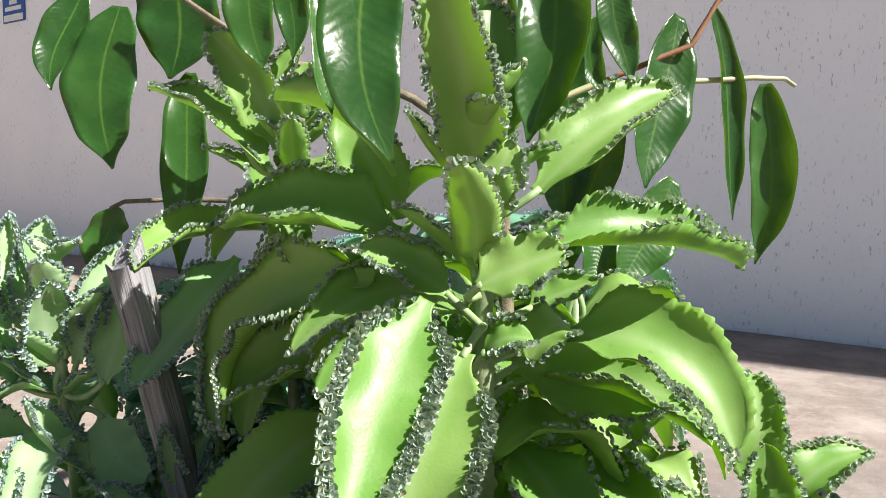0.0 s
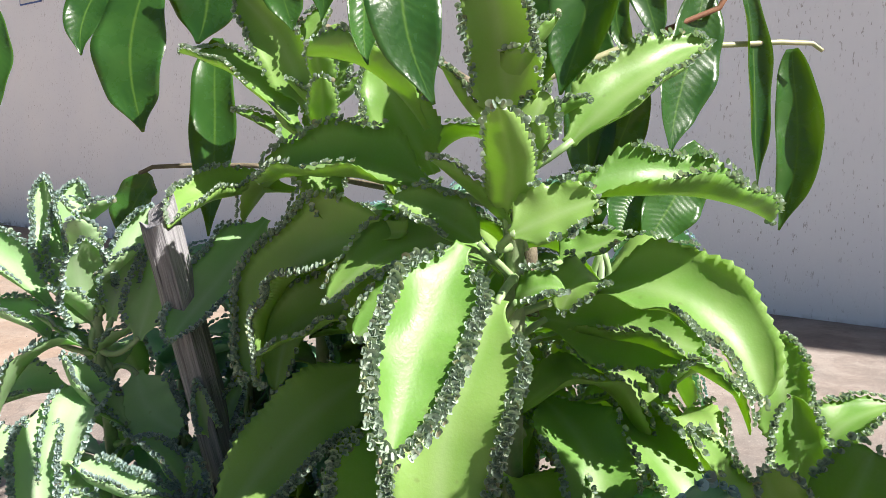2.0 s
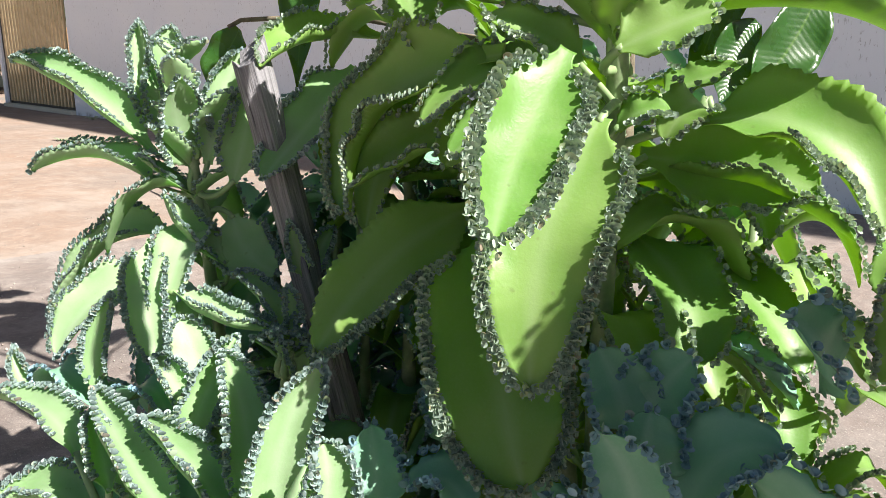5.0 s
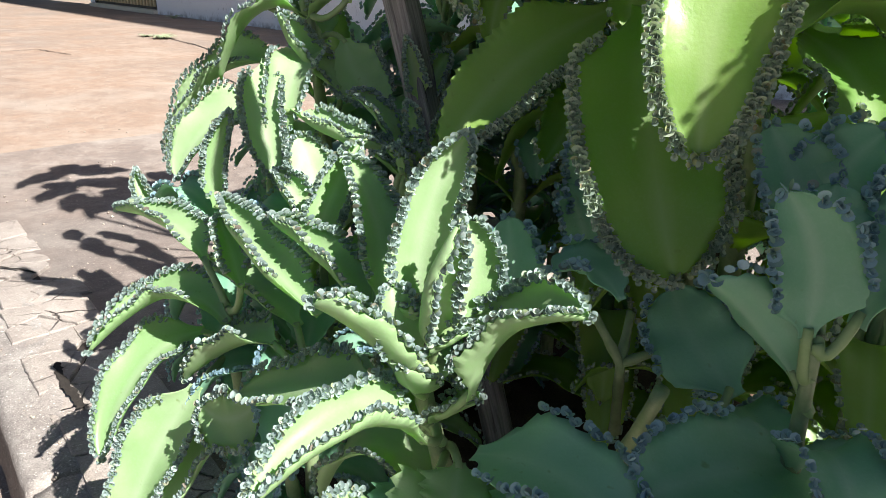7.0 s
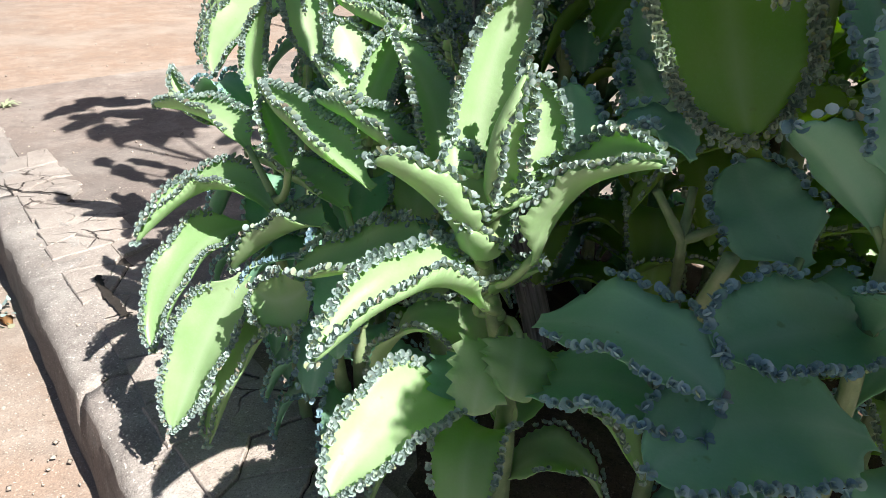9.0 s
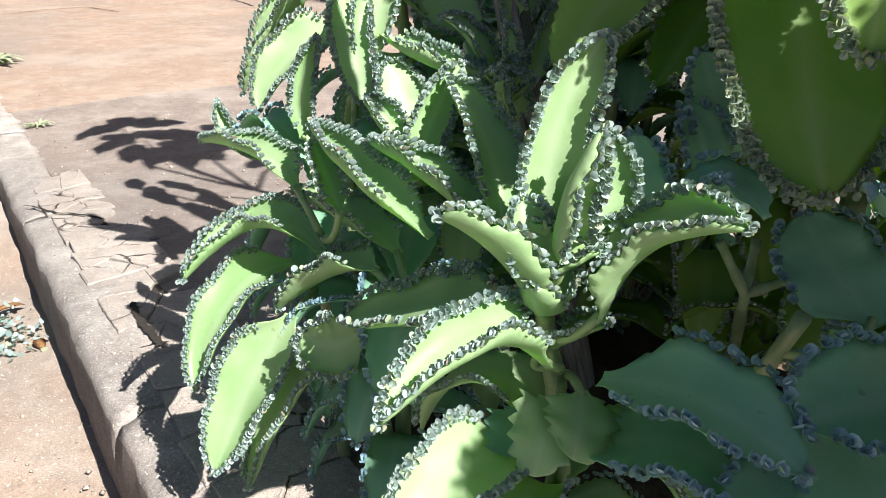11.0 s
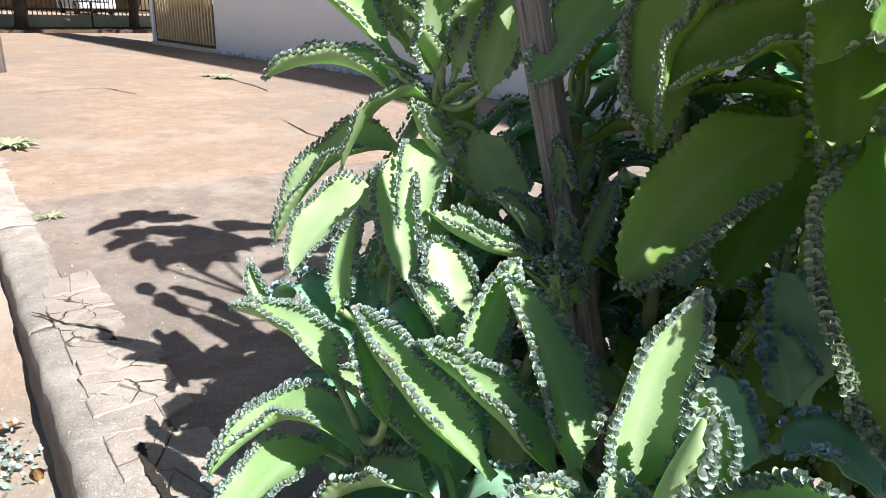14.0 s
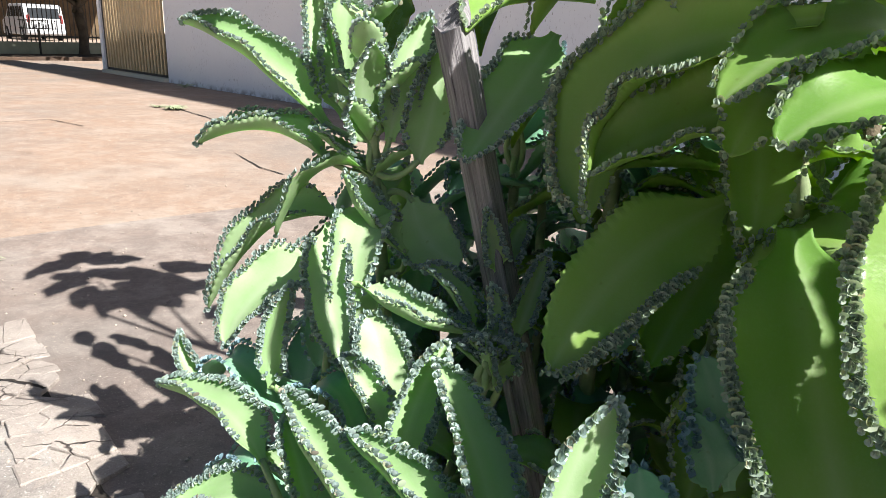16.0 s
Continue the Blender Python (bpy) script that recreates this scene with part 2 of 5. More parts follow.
def paving_material(name, tan, red, pale, dark, cracks, relief=1.0):
    """Old trowelled concrete stained by red earth; the far bay redder than the near one."""
    m, nt, bs = material(name, 0.9, 0.0, 0.3)
    pos = place(nt)
    big = noise_tex(nt, 1.3, 6.0, 0.62, pos)
    mid = noise_tex(nt, 9.0, 6.0, 0.65, pos)
    fine = noise_tex(nt, 130.0, 4.0, 0.7, pos)
    col = mix(nt, ramp(nt, big, grey(0.35, 0.0), grey(0.65, 1.0)), tan, red)
    col = mix(nt, ramp(nt, mid, grey(0.45, 0.0), grey(0.75, 0.75)), col, pale)
    col = mix(nt, ramp(nt, noise_tex(nt, 3.7, 5.0, 0.7, pos), grey(0.52, 0.0), grey(0.75, 0.65)), col, dark)
    col = mix(nt, ramp(nt, fine, grey(0.28, 0.65), grey(0.48, 0.0)), col, dark)
    col = mix(nt, ramp(nt, noise_tex(nt, 60.0, 2.0, 0.5, pos), grey(0.68, 0.0), grey(0.72, 0.6)), col, pale)
    col = mix(nt, ramp(nt, noise_tex(nt, 30.0, 6.0, 0.7, pos), grey(0.50, 0.0), grey(0.68, 0.55)), col, dark)
    col = mix(nt, ramp(nt, noise_tex(nt, 17.0, 7.0, 0.75, pos), grey(0.56, 0.0), grey(0.70, 0.6)), col, pale)
    scuff = node(nt, "Mapping", Scale=(0.8, 1.15, 1.0), Rotation=(0, 0, 0.5))
    nt.links.new(pos, scuff.inputs["Vector"])
    col = mix(nt, ramp(nt, noise_tex(nt, 2.2, 8.0, 0.7, scuff.outputs[0]), grey(0.50, 0.0), grey(0.68, 0.75)), col, pale)
    col = mix(nt, ramp(nt, noise_tex(nt, 0.55, 5.0, 0.6, pos), grey(0.45, 0.0), grey(0.64, 0.65)), col, tuple(0.8 * sum(dark) / 3 + 0.35 * c for c in dark))
    grain = noise_tex(nt, 420.0, 3.0, 0.7, pos)
    col = mix(nt, ramp(nt, grain, grey(0.33, 0.55), grey(0.47, 0.0)), col, tuple(0.55 * c for c in dark))
    col = mix(nt, ramp(nt, grain, grey(0.58, 0.0), grey(0.70, 0.55)), col, tuple(min(1.0, 1.25 * c) for c in pale))
    col = mix(nt, ramp(nt, noise_tex(nt, 210.0, 2.0, 0.5, pos), grey(0.66, 0.0), grey(0.70, 0.7)), col, tuple(min(1.0, 1.3 * c) for c in pale))
    height = maths(nt, "ADD", maths(nt, "ADD", maths(nt, "MULTIPLY", fine, 0.45), maths(nt, "MULTIPLY", grain, 0.30)), mid)
    if cracks:
        warp = nt.nodes.new("ShaderNodeVectorMath")
        nz = node(nt, "TexNoise", Scale=7.0, Detail=5.0)
        nt.links.new(pos, nz.inputs["Vector"])
        nt.links.new(nz.outputs["Color"], warp.inputs[0])
        warp.operation = "MULTIPLY_ADD"
        warp.inputs[1].default_value = (0.12, 0.12, 0.0)
        nt.links.new(pos, warp.inputs[2])
        v = nt.nodes.new("ShaderNodeTexVoronoi")
        v.feature = "DISTANCE_TO_EDGE"
        v.inputs["Scale"].default_value = cracks
        nt.links.new(warp.outputs[0], v.inputs["Vector"])
        line = ramp(nt, v.outputs["Distance"], grey(0.0, 1.0), grey(0.022, 0.0))
        keep = maths(nt, "MULTIPLY", line, ramp(nt, noise_tex(nt, 2.6, 2.0, 0.5, pos), grey(0.48, 0.0), grey(0.56, 1.0)))
        col = mix(nt, keep, col, (0.06, 0.045, 0.04))
        height = maths(nt, "SUBTRACT", height, maths(nt, "MULTIPLY", keep, 2.0))
    nt.links.new(col, bs.inputs["Base Color"])
    bump(nt, bs, height, min(1.0, 0.45 * relief), 0.004 * relief)
    return m


WOOD = wood_material()
ROUGHCAST = wall_material()
NEARBAY = paving_material("grey_pink_concrete", (0.205, 0.172, 0.158), (0.250, 0.197, 0.172), (0.370, 0.328, 0.300), (0.130, 0.112, 0.106), 0)
FARBAY = paving_material("earth_stained_concrete", (0.285, 0.212, 0.170), (0.310, 0.212, 0.158), (0.395, 0.330, 0.282), (0.190, 0.148, 0.124), 0)
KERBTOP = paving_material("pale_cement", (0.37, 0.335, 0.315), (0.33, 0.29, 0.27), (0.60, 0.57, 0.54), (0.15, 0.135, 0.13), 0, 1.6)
# Kerb face cement, about half as bright as the top.
KERBFACE = paving_material("darker_cement_face", (0.17, 0.155, 0.15), (0.20, 0.155, 0.135), (0.30, 0.275, 0.26), (0.08, 0.07, 0.068), 0, 1.6)
FILLET = paving_material("pale_cement_fillet", (0.40, 0.355, 0.325), (0.38, 0.32, 0.28), (0.52, 0.475, 0.44), (0.24, 0.205, 0.19), 9.0, 1.8)
ROADWAY = paving_material("dusty_gutter", (0.340, 0.264, 0.212), (0.391, 0.272, 0.204), (0.510, 0.451, 0.399), (0.187, 0.145, 0.119), 0)
SOIL_AND_SHADE = paving_material("dark_soil_and_shade", (0.075, 0.05, 0.035), (0.11, 0.065, 0.045), (0.17, 0.12, 0.09), (0.03, 0.022, 0.018), 0)

# ---- helpers for building ----


def mesh_object(name, bm, mat, smooth=False):
    me = bpy.data.meshes.new(name)
    bm.to_mesh(me)
    bm.free()
    if smooth:
        me.polygons.foreach_set("use_smooth", [True] * len(me.polygons))
    for one in mat if isinstance(mat, (list, tuple)) else (mat,):
        me.materials.append(one)
    return new(name, me)


def under(ob, parent):
    """Hangs ob under parent without moving it; nothing but plain shifts and turns."""
    ob.parent = parent
    up, chain = parent, Matrix.Identity(4)
    while up is not None:
        chain = up.matrix_parent_inverse.copy() @ up.matrix_basis @ chain if up.parent else up.matrix_basis @ chain
        up = up.parent
    ob.matrix_parent_inverse = chain.inverted()
    return ob


def part(name, bm, mat, parent, label="", smooth=False):
    ob = mesh_object(name, bm, mat, smooth)
    under(ob, parent)
    if label:
        ob["label"] = label
    return ob


def thing(name, at, label, category, group="", kind=""):
    ob = new(name)
    ob.empty_display_size = 0.05
    ob.matrix_basis = Matrix.Translation(at)
    return tagged(ob, label, category, group, kind)


def box(bm, size, m=Matrix.Identity(4), bevel=0.0):
    r = bmesh.ops.create_cube(bm, size=1.0, matrix=m @ Matrix.Diagonal((*size, 1)))
    if bevel:
        edges = {e for v in r["verts"] for e in v.link_edges}
        bmesh.ops.bevel(bm, geom=list(edges), offset=bevel, segments=2, profile=0.6, affect="EDGES")


def boxed(size, m=Matrix.Identity(4), bevel=0.0):
    bm = bmesh.new()
    box(bm, size, m, bevel)
    return bm


def tube(points, radii, sides=8, bm=None, wobble=0.0):
    """A tapered round stem along points."""
    bm = bm or bmesh.new()
    pts = [Vector(p) for p in points]
    rings, ref = [], Vector((0.31, 0.77, 0.21))
    for i, p in enumerate(pts):
        t = (pts[min(i + 1, len(pts) - 1)] - pts[max(i - 1, 0)]).normalized()
        a = t.cross(ref).normalized()
        b = t.cross(a)
        r = radii[i] if isinstance(radii, (list, tuple)) else radii
        ring = []
        for k in range(sides):
            w = 2 * math.pi * k / sides
            rr = r * (1 + wobble * noise.noise(p * 40 + Vector((k * 1.7, 0, 0))))
            ring.append(bm.verts.new(p + rr * (math.cos(w) * a + math.sin(w) * b)))
        rings.append(ring)
    for u, v in zip(rings, rings[1:]):
        for k in range(sides):
            bm.faces.new((u[k], u[(k + 1) % sides], v[(k + 1) % sides], v[k]))
    bm.faces.new(rings[0][::-1])
    bm.faces.new(rings[-1])
    return bm


def bend(a, m, b, n=10):
    """Points on the curve from a to b that passes m half-way."""
    a, m, b = Vector(a), Vector(m), Vector(b)
    c = 2 * m - (a + b) / 2
    return [(1 - s) ** 2 * a + 2 * s * (1 - s) * c + s * s * b for s in (i / n for i in range(n + 1))]


def quick_mesh(name, verts, faces, mat, parent=None, uv=None):
    """A smooth mesh from arrays; faces are all triangles or all quads."""
    me = bpy.data.meshes.new(name)
    verts, faces = np.asarray(verts, np.float32), np.asarray(faces, np.int32)
    k = faces.shape[1]
    me.vertices.add(len(verts))
    me.vertices.foreach_set("co", verts.ravel())
    me.loops.add(faces.size)
    me.loops.foreach_set("vertex_index", faces.ravel())
    me.polygons.add(len(faces))
    me.polygons.foreach_set("loop_start", np.arange(0, faces.size, k, dtype=np.int32))
    me.polygons.foreach_set("use_smooth", np.ones(len(faces), bool))
    if uv is not None:
        layer = me.uv_layers.new(name="UVMap")
        layer.data.foreach_set("uv", np.asarray(uv, np.float32)[faces.ravel()].ravel())
    me.update(calc_edges=True)
    me.materials.append(mat)
    ob = new(name, me)
    if parent is not None:
        under(ob, parent)
    return ob


# ---- leaves ----
RNG = np.random.default_rng(7)


def leaflet(size, cup, lean, turn, lift):
    """One round cupped leaflet of a plantlet, as vertices and triangles."""
    k = np.arange(8)
    w = 2 * math.pi * (k + 0.5) / 8
    v = np.stack([0.56 + 0.54 * np.cos(w), 0.64 * np.sin(w), cup * (0.20 + 0.16 * np.cos(w))], 1)
    v = np.concatenate([v, [(0.50, 0, 0)]]) * size
    f = np.stack([k, (k + 1) % 8, np.full(8, 8)], 1)
    c, s = math.cos(lean), math.sin(lean)
    v = v @ np.array([[c, 0, s], [0, 1, 0], [-s, 0, c]])
    c, s = math.cos(turn), math.sin(turn)
    v = v @ np.array([[c, s, 0], [-s, c, 0], [0, 0, 1]])
    v[:, 2] += lift
    return v, f


def rosette(seed, pairs=3):
    """A plantlet: crossed pairs of cupped leaflets, the inner ones half closed, about one unit across."""
    r = np.random.default_rng(seed)
    vs, fs, n = [], [], 0
    for pair, (size, lean, lift) in enumerate(((0.58, 0.45, 0.0), (0.44, 0.80, 0.06), (0.24, 1.1, 0.12))[:pairs]):
        for side in (0, 1):
            v, f = leaflet(size * r.uniform(0.9, 1.1), r.uniform(0.8, 1.2), lean + r.uniform(-0.15, 0.2),
                           pair * math.pi / 2 + side * math.pi + r.uniform(-0.15, 0.15), lift)
            vs.append(v)
            fs.append(f + n)
            n += len(v)
    return np.concatenate(vs), np.concatenate(fs)


ROSETTES = [rosette(k) for k in range(9)]
SIMPLE = [rosette(k, 2) for k in range(20, 26)]


def unit(a):
    return a / np.maximum(np.linalg.norm(a, axis=-1, keepdims=True), 1e-9)


def spine(base, mid, tip, n):
    b, m, t = (np.array(p, float) for p in (base, mid, tip))
    c = 2 * m - (b + t) / 2
    s = np.linspace(0, 1, n + 1)[:, None]
    return (1 - s) ** 2 * b + 2 * s * (1 - s) * c + s * s * t


def frames(line, face):
    """Tangent, upward normal and side along a spine; the normal starts half-way from face and is carried both ways."""
    tan = unit(np.gradient(line, axis=0))
    n = len(line)
    nor = np.zeros_like(line)
    h = n // 2
    nor[h] = unit(np.array(face, float) - np.dot(face, tan[h]) * tan[h])
    for i in range(h + 1, n):
        nor[i] = unit(nor[i - 1] - np.dot(nor[i - 1], tan[i]) * tan[i])
    for i in range(h - 1, -1, -1):
        nor[i] = unit(nor[i + 1] - np.dot(nor[i + 1], tan[i]) * tan[i])
    return tan, nor, np.cross(tan, nor)


def smooth_step(x):
    x = np.clip(x, 0, 1)
    return x * x * (3 - 2 * x)


def shell(name, mat, parent, line, tan, nor, side, half, fold, thick, tooth, nu, ripple):
    """A leaf blade of two faces with a rim: curved across by fold, toothed along both margins."""
    n = len(line) - 1
    s = np.linspace(0, 1, n + 1)
    u = np.linspace(-1, 1, nu + 1)
    phi = fold * (0.55 + 0.45 * smooth_step(s / 0.3))
    radius = half / np.maximum(phi, 0.05)
    ang = phi[:, None] * u[None, :]
    wave = ripple * half[:, None] * np.abs(u)[None, :] ** 2 * np.sin(s[:, None] * 17 + np.sign(u)[None, :] * 1.3 + line[0, 0] * 60)
    x = radius[:, None] * np.sin(ang)
    z = radius[:, None] * (1 - np.cos(ang)) + wave
    edge = (np.abs(u) > 0.99)[None, :] * tooth[:, None]
    x = x + edge * np.sign(u)[None, :] * np.cos(ang)
    z = z + edge * np.abs(np.sin(ang))
    top = line[:, None, :] + x[..., None] * side[:, None, :] + z[..., None] * nor[:, None, :]
    out = -np.sin(ang)[..., None] * side[:, None, :] + np.cos(ang)[..., None] * nor[:, None, :]
    th = thick * (1 - 0.65 * np.abs(u) ** 3)[None, :, None] * (0.45 + 0.55 * np.sin(np.pi * np.clip(s, 0.05, 0.97)))[:, None, None]
    th = th + thick * 0.9 * np.exp(-(u / 0.12) ** 2)[None, :, None] * (1 - s)[:, None, None]
    low = top - out * th
    cols = nu + 1
    verts = np.concatenate([top.reshape(-1, 3), low.reshape(-1, 3)])
    i, j = np.meshgrid(np.arange(n), np.arange(nu), indexing="ij")
    a = (i * cols + j).ravel()
    up = np.stack([a, a + cols, a + cols + 1, a + 1], 1)
    off = (n + 1) * cols
    dn = np.stack([a, a + 1, a + cols + 1, a + cols], 1) + off
    r = np.arange(n) * cols
    rim1 = np.stack([r, r + off, r + cols + off, r + cols], 1)
    rim2 = np.stack([r + nu, r + cols + nu, r + cols + nu + off, r + nu + off], 1)
    e = np.arange(nu)
    end0 = np.stack([e, e + 1, e + 1 + off, e + off], 1)
    last = n * cols
    end1 = np.stack([e + last, e + last + off, e + 1 + last + off, e + 1 + last], 1)
    uu, ss = np.meshgrid(u * 0.5 + 0.5, s)
    uv = np.stack([uu.ravel(), ss.ravel()], 1)
    ob = quick_mesh(name, verts, np.concatenate([up, dn, rim1, rim2, end0, end1]), mat, parent, np.concatenate([uv, uv]))
    return ob, top, out, u


AXES = {}                                               # points along each plant's stems


def stalk(plant, blade, line):
    """The thick round stalk from a leaf's foot down to the nearest stem."""
    foot, back = line[0], unit(line[0] - line[3])
    near = min(AXES.get(plant, []), key=lambda q: np.linalg.norm(q - foot - (0, 0, -0.02)), default=None)
    if near is None or not 0.012 < np.linalg.norm(near - foot) < 0.085:
        return
    ctrl = (foot + near) / 2 + back * 0.012
    pts = bend(line[2], ctrl, near, 7)
    ob = mesh_object("leaf_stalk", tube(pts, [0.0034, 0.0036, 0.0037, 0.0038, 0.0040, 0.0042, 0.0046, 0.0052], 7), STALK, True)
    under(ob, blade)


def leaf(plant, base, mid, tip, face, width, fold, start=0.16, size=1.0, density=1.0, plain_one=False, bare=0):
    """A kalanchoe leaf with its plantlets along both toothed margins."""
    line = spine(base, mid, tip, 60)
    length = float(np.linalg.norm(np.diff(line, axis=0), axis=1).sum())
    if plant in LUSH and size == 1.0:                   # the upper leaves have shed many of theirs
        start, density = max(start, 0.30), 0.72 * density
    big = plant not in LUSH and plant not in SUNLIT_YOUNG and not plain_one
    if big and size == 1.0:                             # broad shaded leaves: fewer, larger plantlets in one row
        start, size = max(start, 0.26), 1.3
    teeth = max(6, round(length / (0.0125 if big else 0.0088)))
    spots = max(7, round(length / (0.0072 if big else 0.0044)))
    n = teeth * (2 if plain_one else 4)
    line = spine(base, mid, tip, n)
    s = np.linspace(0, 1, n + 1)
    bow = 0.012 * np.sin(np.pi * s) * RNG.uniform(-1, 1) * length / 0.15
    tan, nor, side = frames(line, face)
    line = line + side * bow[:, None]
    grow = 0.20 + 0.80 * smooth_step((s - 0.02) / 0.26)
    taper = (1 - 0.16 * s) * (1 - np.clip((s - 0.34) / 0.66, 0, 1) ** 3.0) ** 0.62
    half = 0.5 * width * grow * np.maximum(taper, 0.05)
    tooth = (0.0080 if start >= 1 else 0.0040) * ((teeth * s + 1e-6) % 1.0) * np.clip(half / 0.012, 0.3, 1) * (s > 0.1)
    blade, top, out, u = shell("leaf", LEAF if plant in LUSH else SUN_PALED_LEAF if plant in SUNLIT_YOUNG else SHADE_BLUED_LEAF, plant, line, tan, nor, side, half, radians(fold), 0.0026, tooth, 6 if plain_one else 10, 0.10)
    stalk(plant, blade, line)
    # plantlets sit in the notches between the teeth
    cent, axes, turns, rows, sizes = [], [], [], [], []
    for col, sg in ((0, -1), (len(u) - 1, 1)):
        for k in range(spots):
            at = (k + 1.0) / spots
            if sg == bare or at < start + RNG.uniform(-0.05, 0.05) or RNG.random() > density:
                continue
            i = min(n, int(at * n))
            o = np.cross(tan[i], out[i, col]) * sg * -1.0
            o = unit(top[i, col] - top[i, len(u) // 2]) if half[i] > 0.003 else o
            for row in range(1 if plain_one or big else 3 if size > 1.1 else 1 if plant in LUSH and RNG.random() < 0.5 else 2):
                axis = unit(o * RNG.uniform(0.5, 0.8) + out[i, col] * RNG.uniform(0.7, 0.9) + tan[i] * 0.30 + RNG.normal(0, 0.10, 3))
                cent.append(top[i, col] + o * (0.0016, -0.0018, 0.0048)[row] + o * RNG.uniform(-0.0006, 0.0006) + tan[i] * (0.0031 * row + RNG.uniform(-0.0006, 0.0006)) + out[i, col] * 0.0012)
                axes.append(axis)
                turns.append(tan[i] + o * RNG.uniform(-0.3, 0.3))
                rows.append(row)
                sizes.append(size * RNG.uniform(0.0070, 0.0090) * (1 - 0.15 * row) * (0.7 + 0.3 * min(1.0, (at - start) * 3 + 0.4)))
    if not cent:
        return blade
    vs, fs, count = [], [], 0
    for c, a, w, row, sz in zip(cent, axes, turns, rows, sizes):
        v, f = SIMPLE[RNG.integers(6)] if row or plain_one else ROSETTES[RNG.integers(9)]
        x = unit(w - a * np.dot(a, w))
        rot = np.stack([x, np.cross(a, x), a])
        vs.append(v @ rot * sz + c)
        fs.append(f + count)
        count += len(v)
    pl = quick_mesh("plantlet_fringe", np.concatenate(vs), np.concatenate(fs), OLIVE if plant in LUSH else PLANTLET if plant in SUNLIT_YOUNG else SHADE_BLUED, blade)
    tagged(pl, "rows of tiny blue-green plantlets along the leaf margin", kind="stuff")
    return blade


def tree_leaf(base, mid, tip, face, width, fold, stalk=0.0):
    """A long glossy drooping leaf of the young tree, with a wavy margin and a drip tip."""
    line = spine(base, mid, tip, 44)
    s = np.linspace(0, 1, 45)
    tan, nor, side = frames(line, face)
    half = 0.5 * width * np.clip(np.sin(np.pi * np.clip(s * 0.96 + 0.03, 0, 1) ** 0.95) ** 0.7, 0.03, 1) * (1 - 0.55 * smooth_step((s - 0.80) / 0.20))
    line = line + side * (0.006 * np.sin(s * 5 + base[0] * 30))[:, None]
    blade, *_ = shell("leaf", MANGO, young_tree, line, tan, nor, side, half, radians(fold), 0.0009, np.zeros(45), 10, 0.11)
    return blade


# ---- the ground, pavement and kerb ----
ALONG, IN = Vector((-0.793, 0.610, 0)).normalized(), Vector((0.610, 0.793, 0)).normalized()
KERB = Vector((-1.267, 1.083, 0))                      # a point on the kerb's outer top edge
KERB_M = KERB.dot(IN)


def rise(s):
    """The pavement's gentle dips along the kerb."""
    a = 0.045 - 0.10 * float(smooth_step(np.array((s - 1.0) / 1.6)))
    return a + 0.055 * float(smooth_step(np.array((s - 2.7) / 4.0)))


def laid(s, m, z=0.0):
    """A point s metres along the kerb and m metres in from its outer edge, z above the pavement."""
    p = ALONG * s + IN * (KERB_M + m)
    return Vector((p.x, p.y, rise(s) + z))


def sheet(name, s0, s1, m0, m1, mat, step, depth=0.0, uneven=0.0):
    ns, nm = max(2, round((s1 - s0) / step)), max(2, round((m1 - m0) / step))
    bm = bmesh.new()
    rows = []
    for i in range(ns + 1):
        row = []
        for j in range(nm + 1):
            s, m = s0 + (s1 - s0) * i / ns, m0 + (m1 - m0) * j / nm
            p = laid(s, m)
            p.z += uneven * noise.noise(p * 3.0) + 0.4 * uneven * noise.noise(p * 14.0)
            row.append(bm.verts.new(p))
        rows.append(row)
    for a, b in zip(rows, rows[1:]):
        for j in range(nm):
            bm.faces.new((a[j], b[j], b[j + 1], a[j + 1]))
    if depth:
        rim = [e for e in bm.edges if e.is_boundary]
        for e in rim:
            e.smooth = False
        r = bmesh.ops.extrude_edge_only(bm, edges=rim)
        for v in [g for g in r["geom"] if isinstance(g, bmesh.types.BMVert)]:
            v.co.z -= depth
    bmesh.ops.recalc_face_normals(bm, faces=bm.faces)
    return mesh_object(name, bm, mat, True)


def ground():
    bm = bmesh.new()
    bmesh.ops.create_grid(bm, x_segments=8, y_segments=8, size=900)
    ob = mesh_object("ground", bm, ROADWAY)
    ob.matrix_basis = Matrix.Translation((0, 0, -0.15))
    tagged(ob, "dusty street surface with red earth", "ground", kind="structure")


ground()
tagged(sheet("road", -3, 9, -2.5, 0.02, ROADWAY, 0.06, 0.0, 0.010), "dusty gutter strip with red earth and grit", "road", kind="structure").location.z = -0.14
JOINT = 3.33                                            # where the near grey bay meets the redder one
tagged(sheet("pavement", -6, JOINT, 0.115, 5.2, NEARBAY, 0.05, 0.14, 0.004), "old grey-pink cracked concrete pavement", "pavement", kind="structure")
tagged(sheet("pavement", JOINT + 0.0012, 16.5, 0.10, 5.2, FARBAY, 0.12, 0.14, 0.003), "sunlit concrete pavement stained by red earth", "pavement", kind="structure")


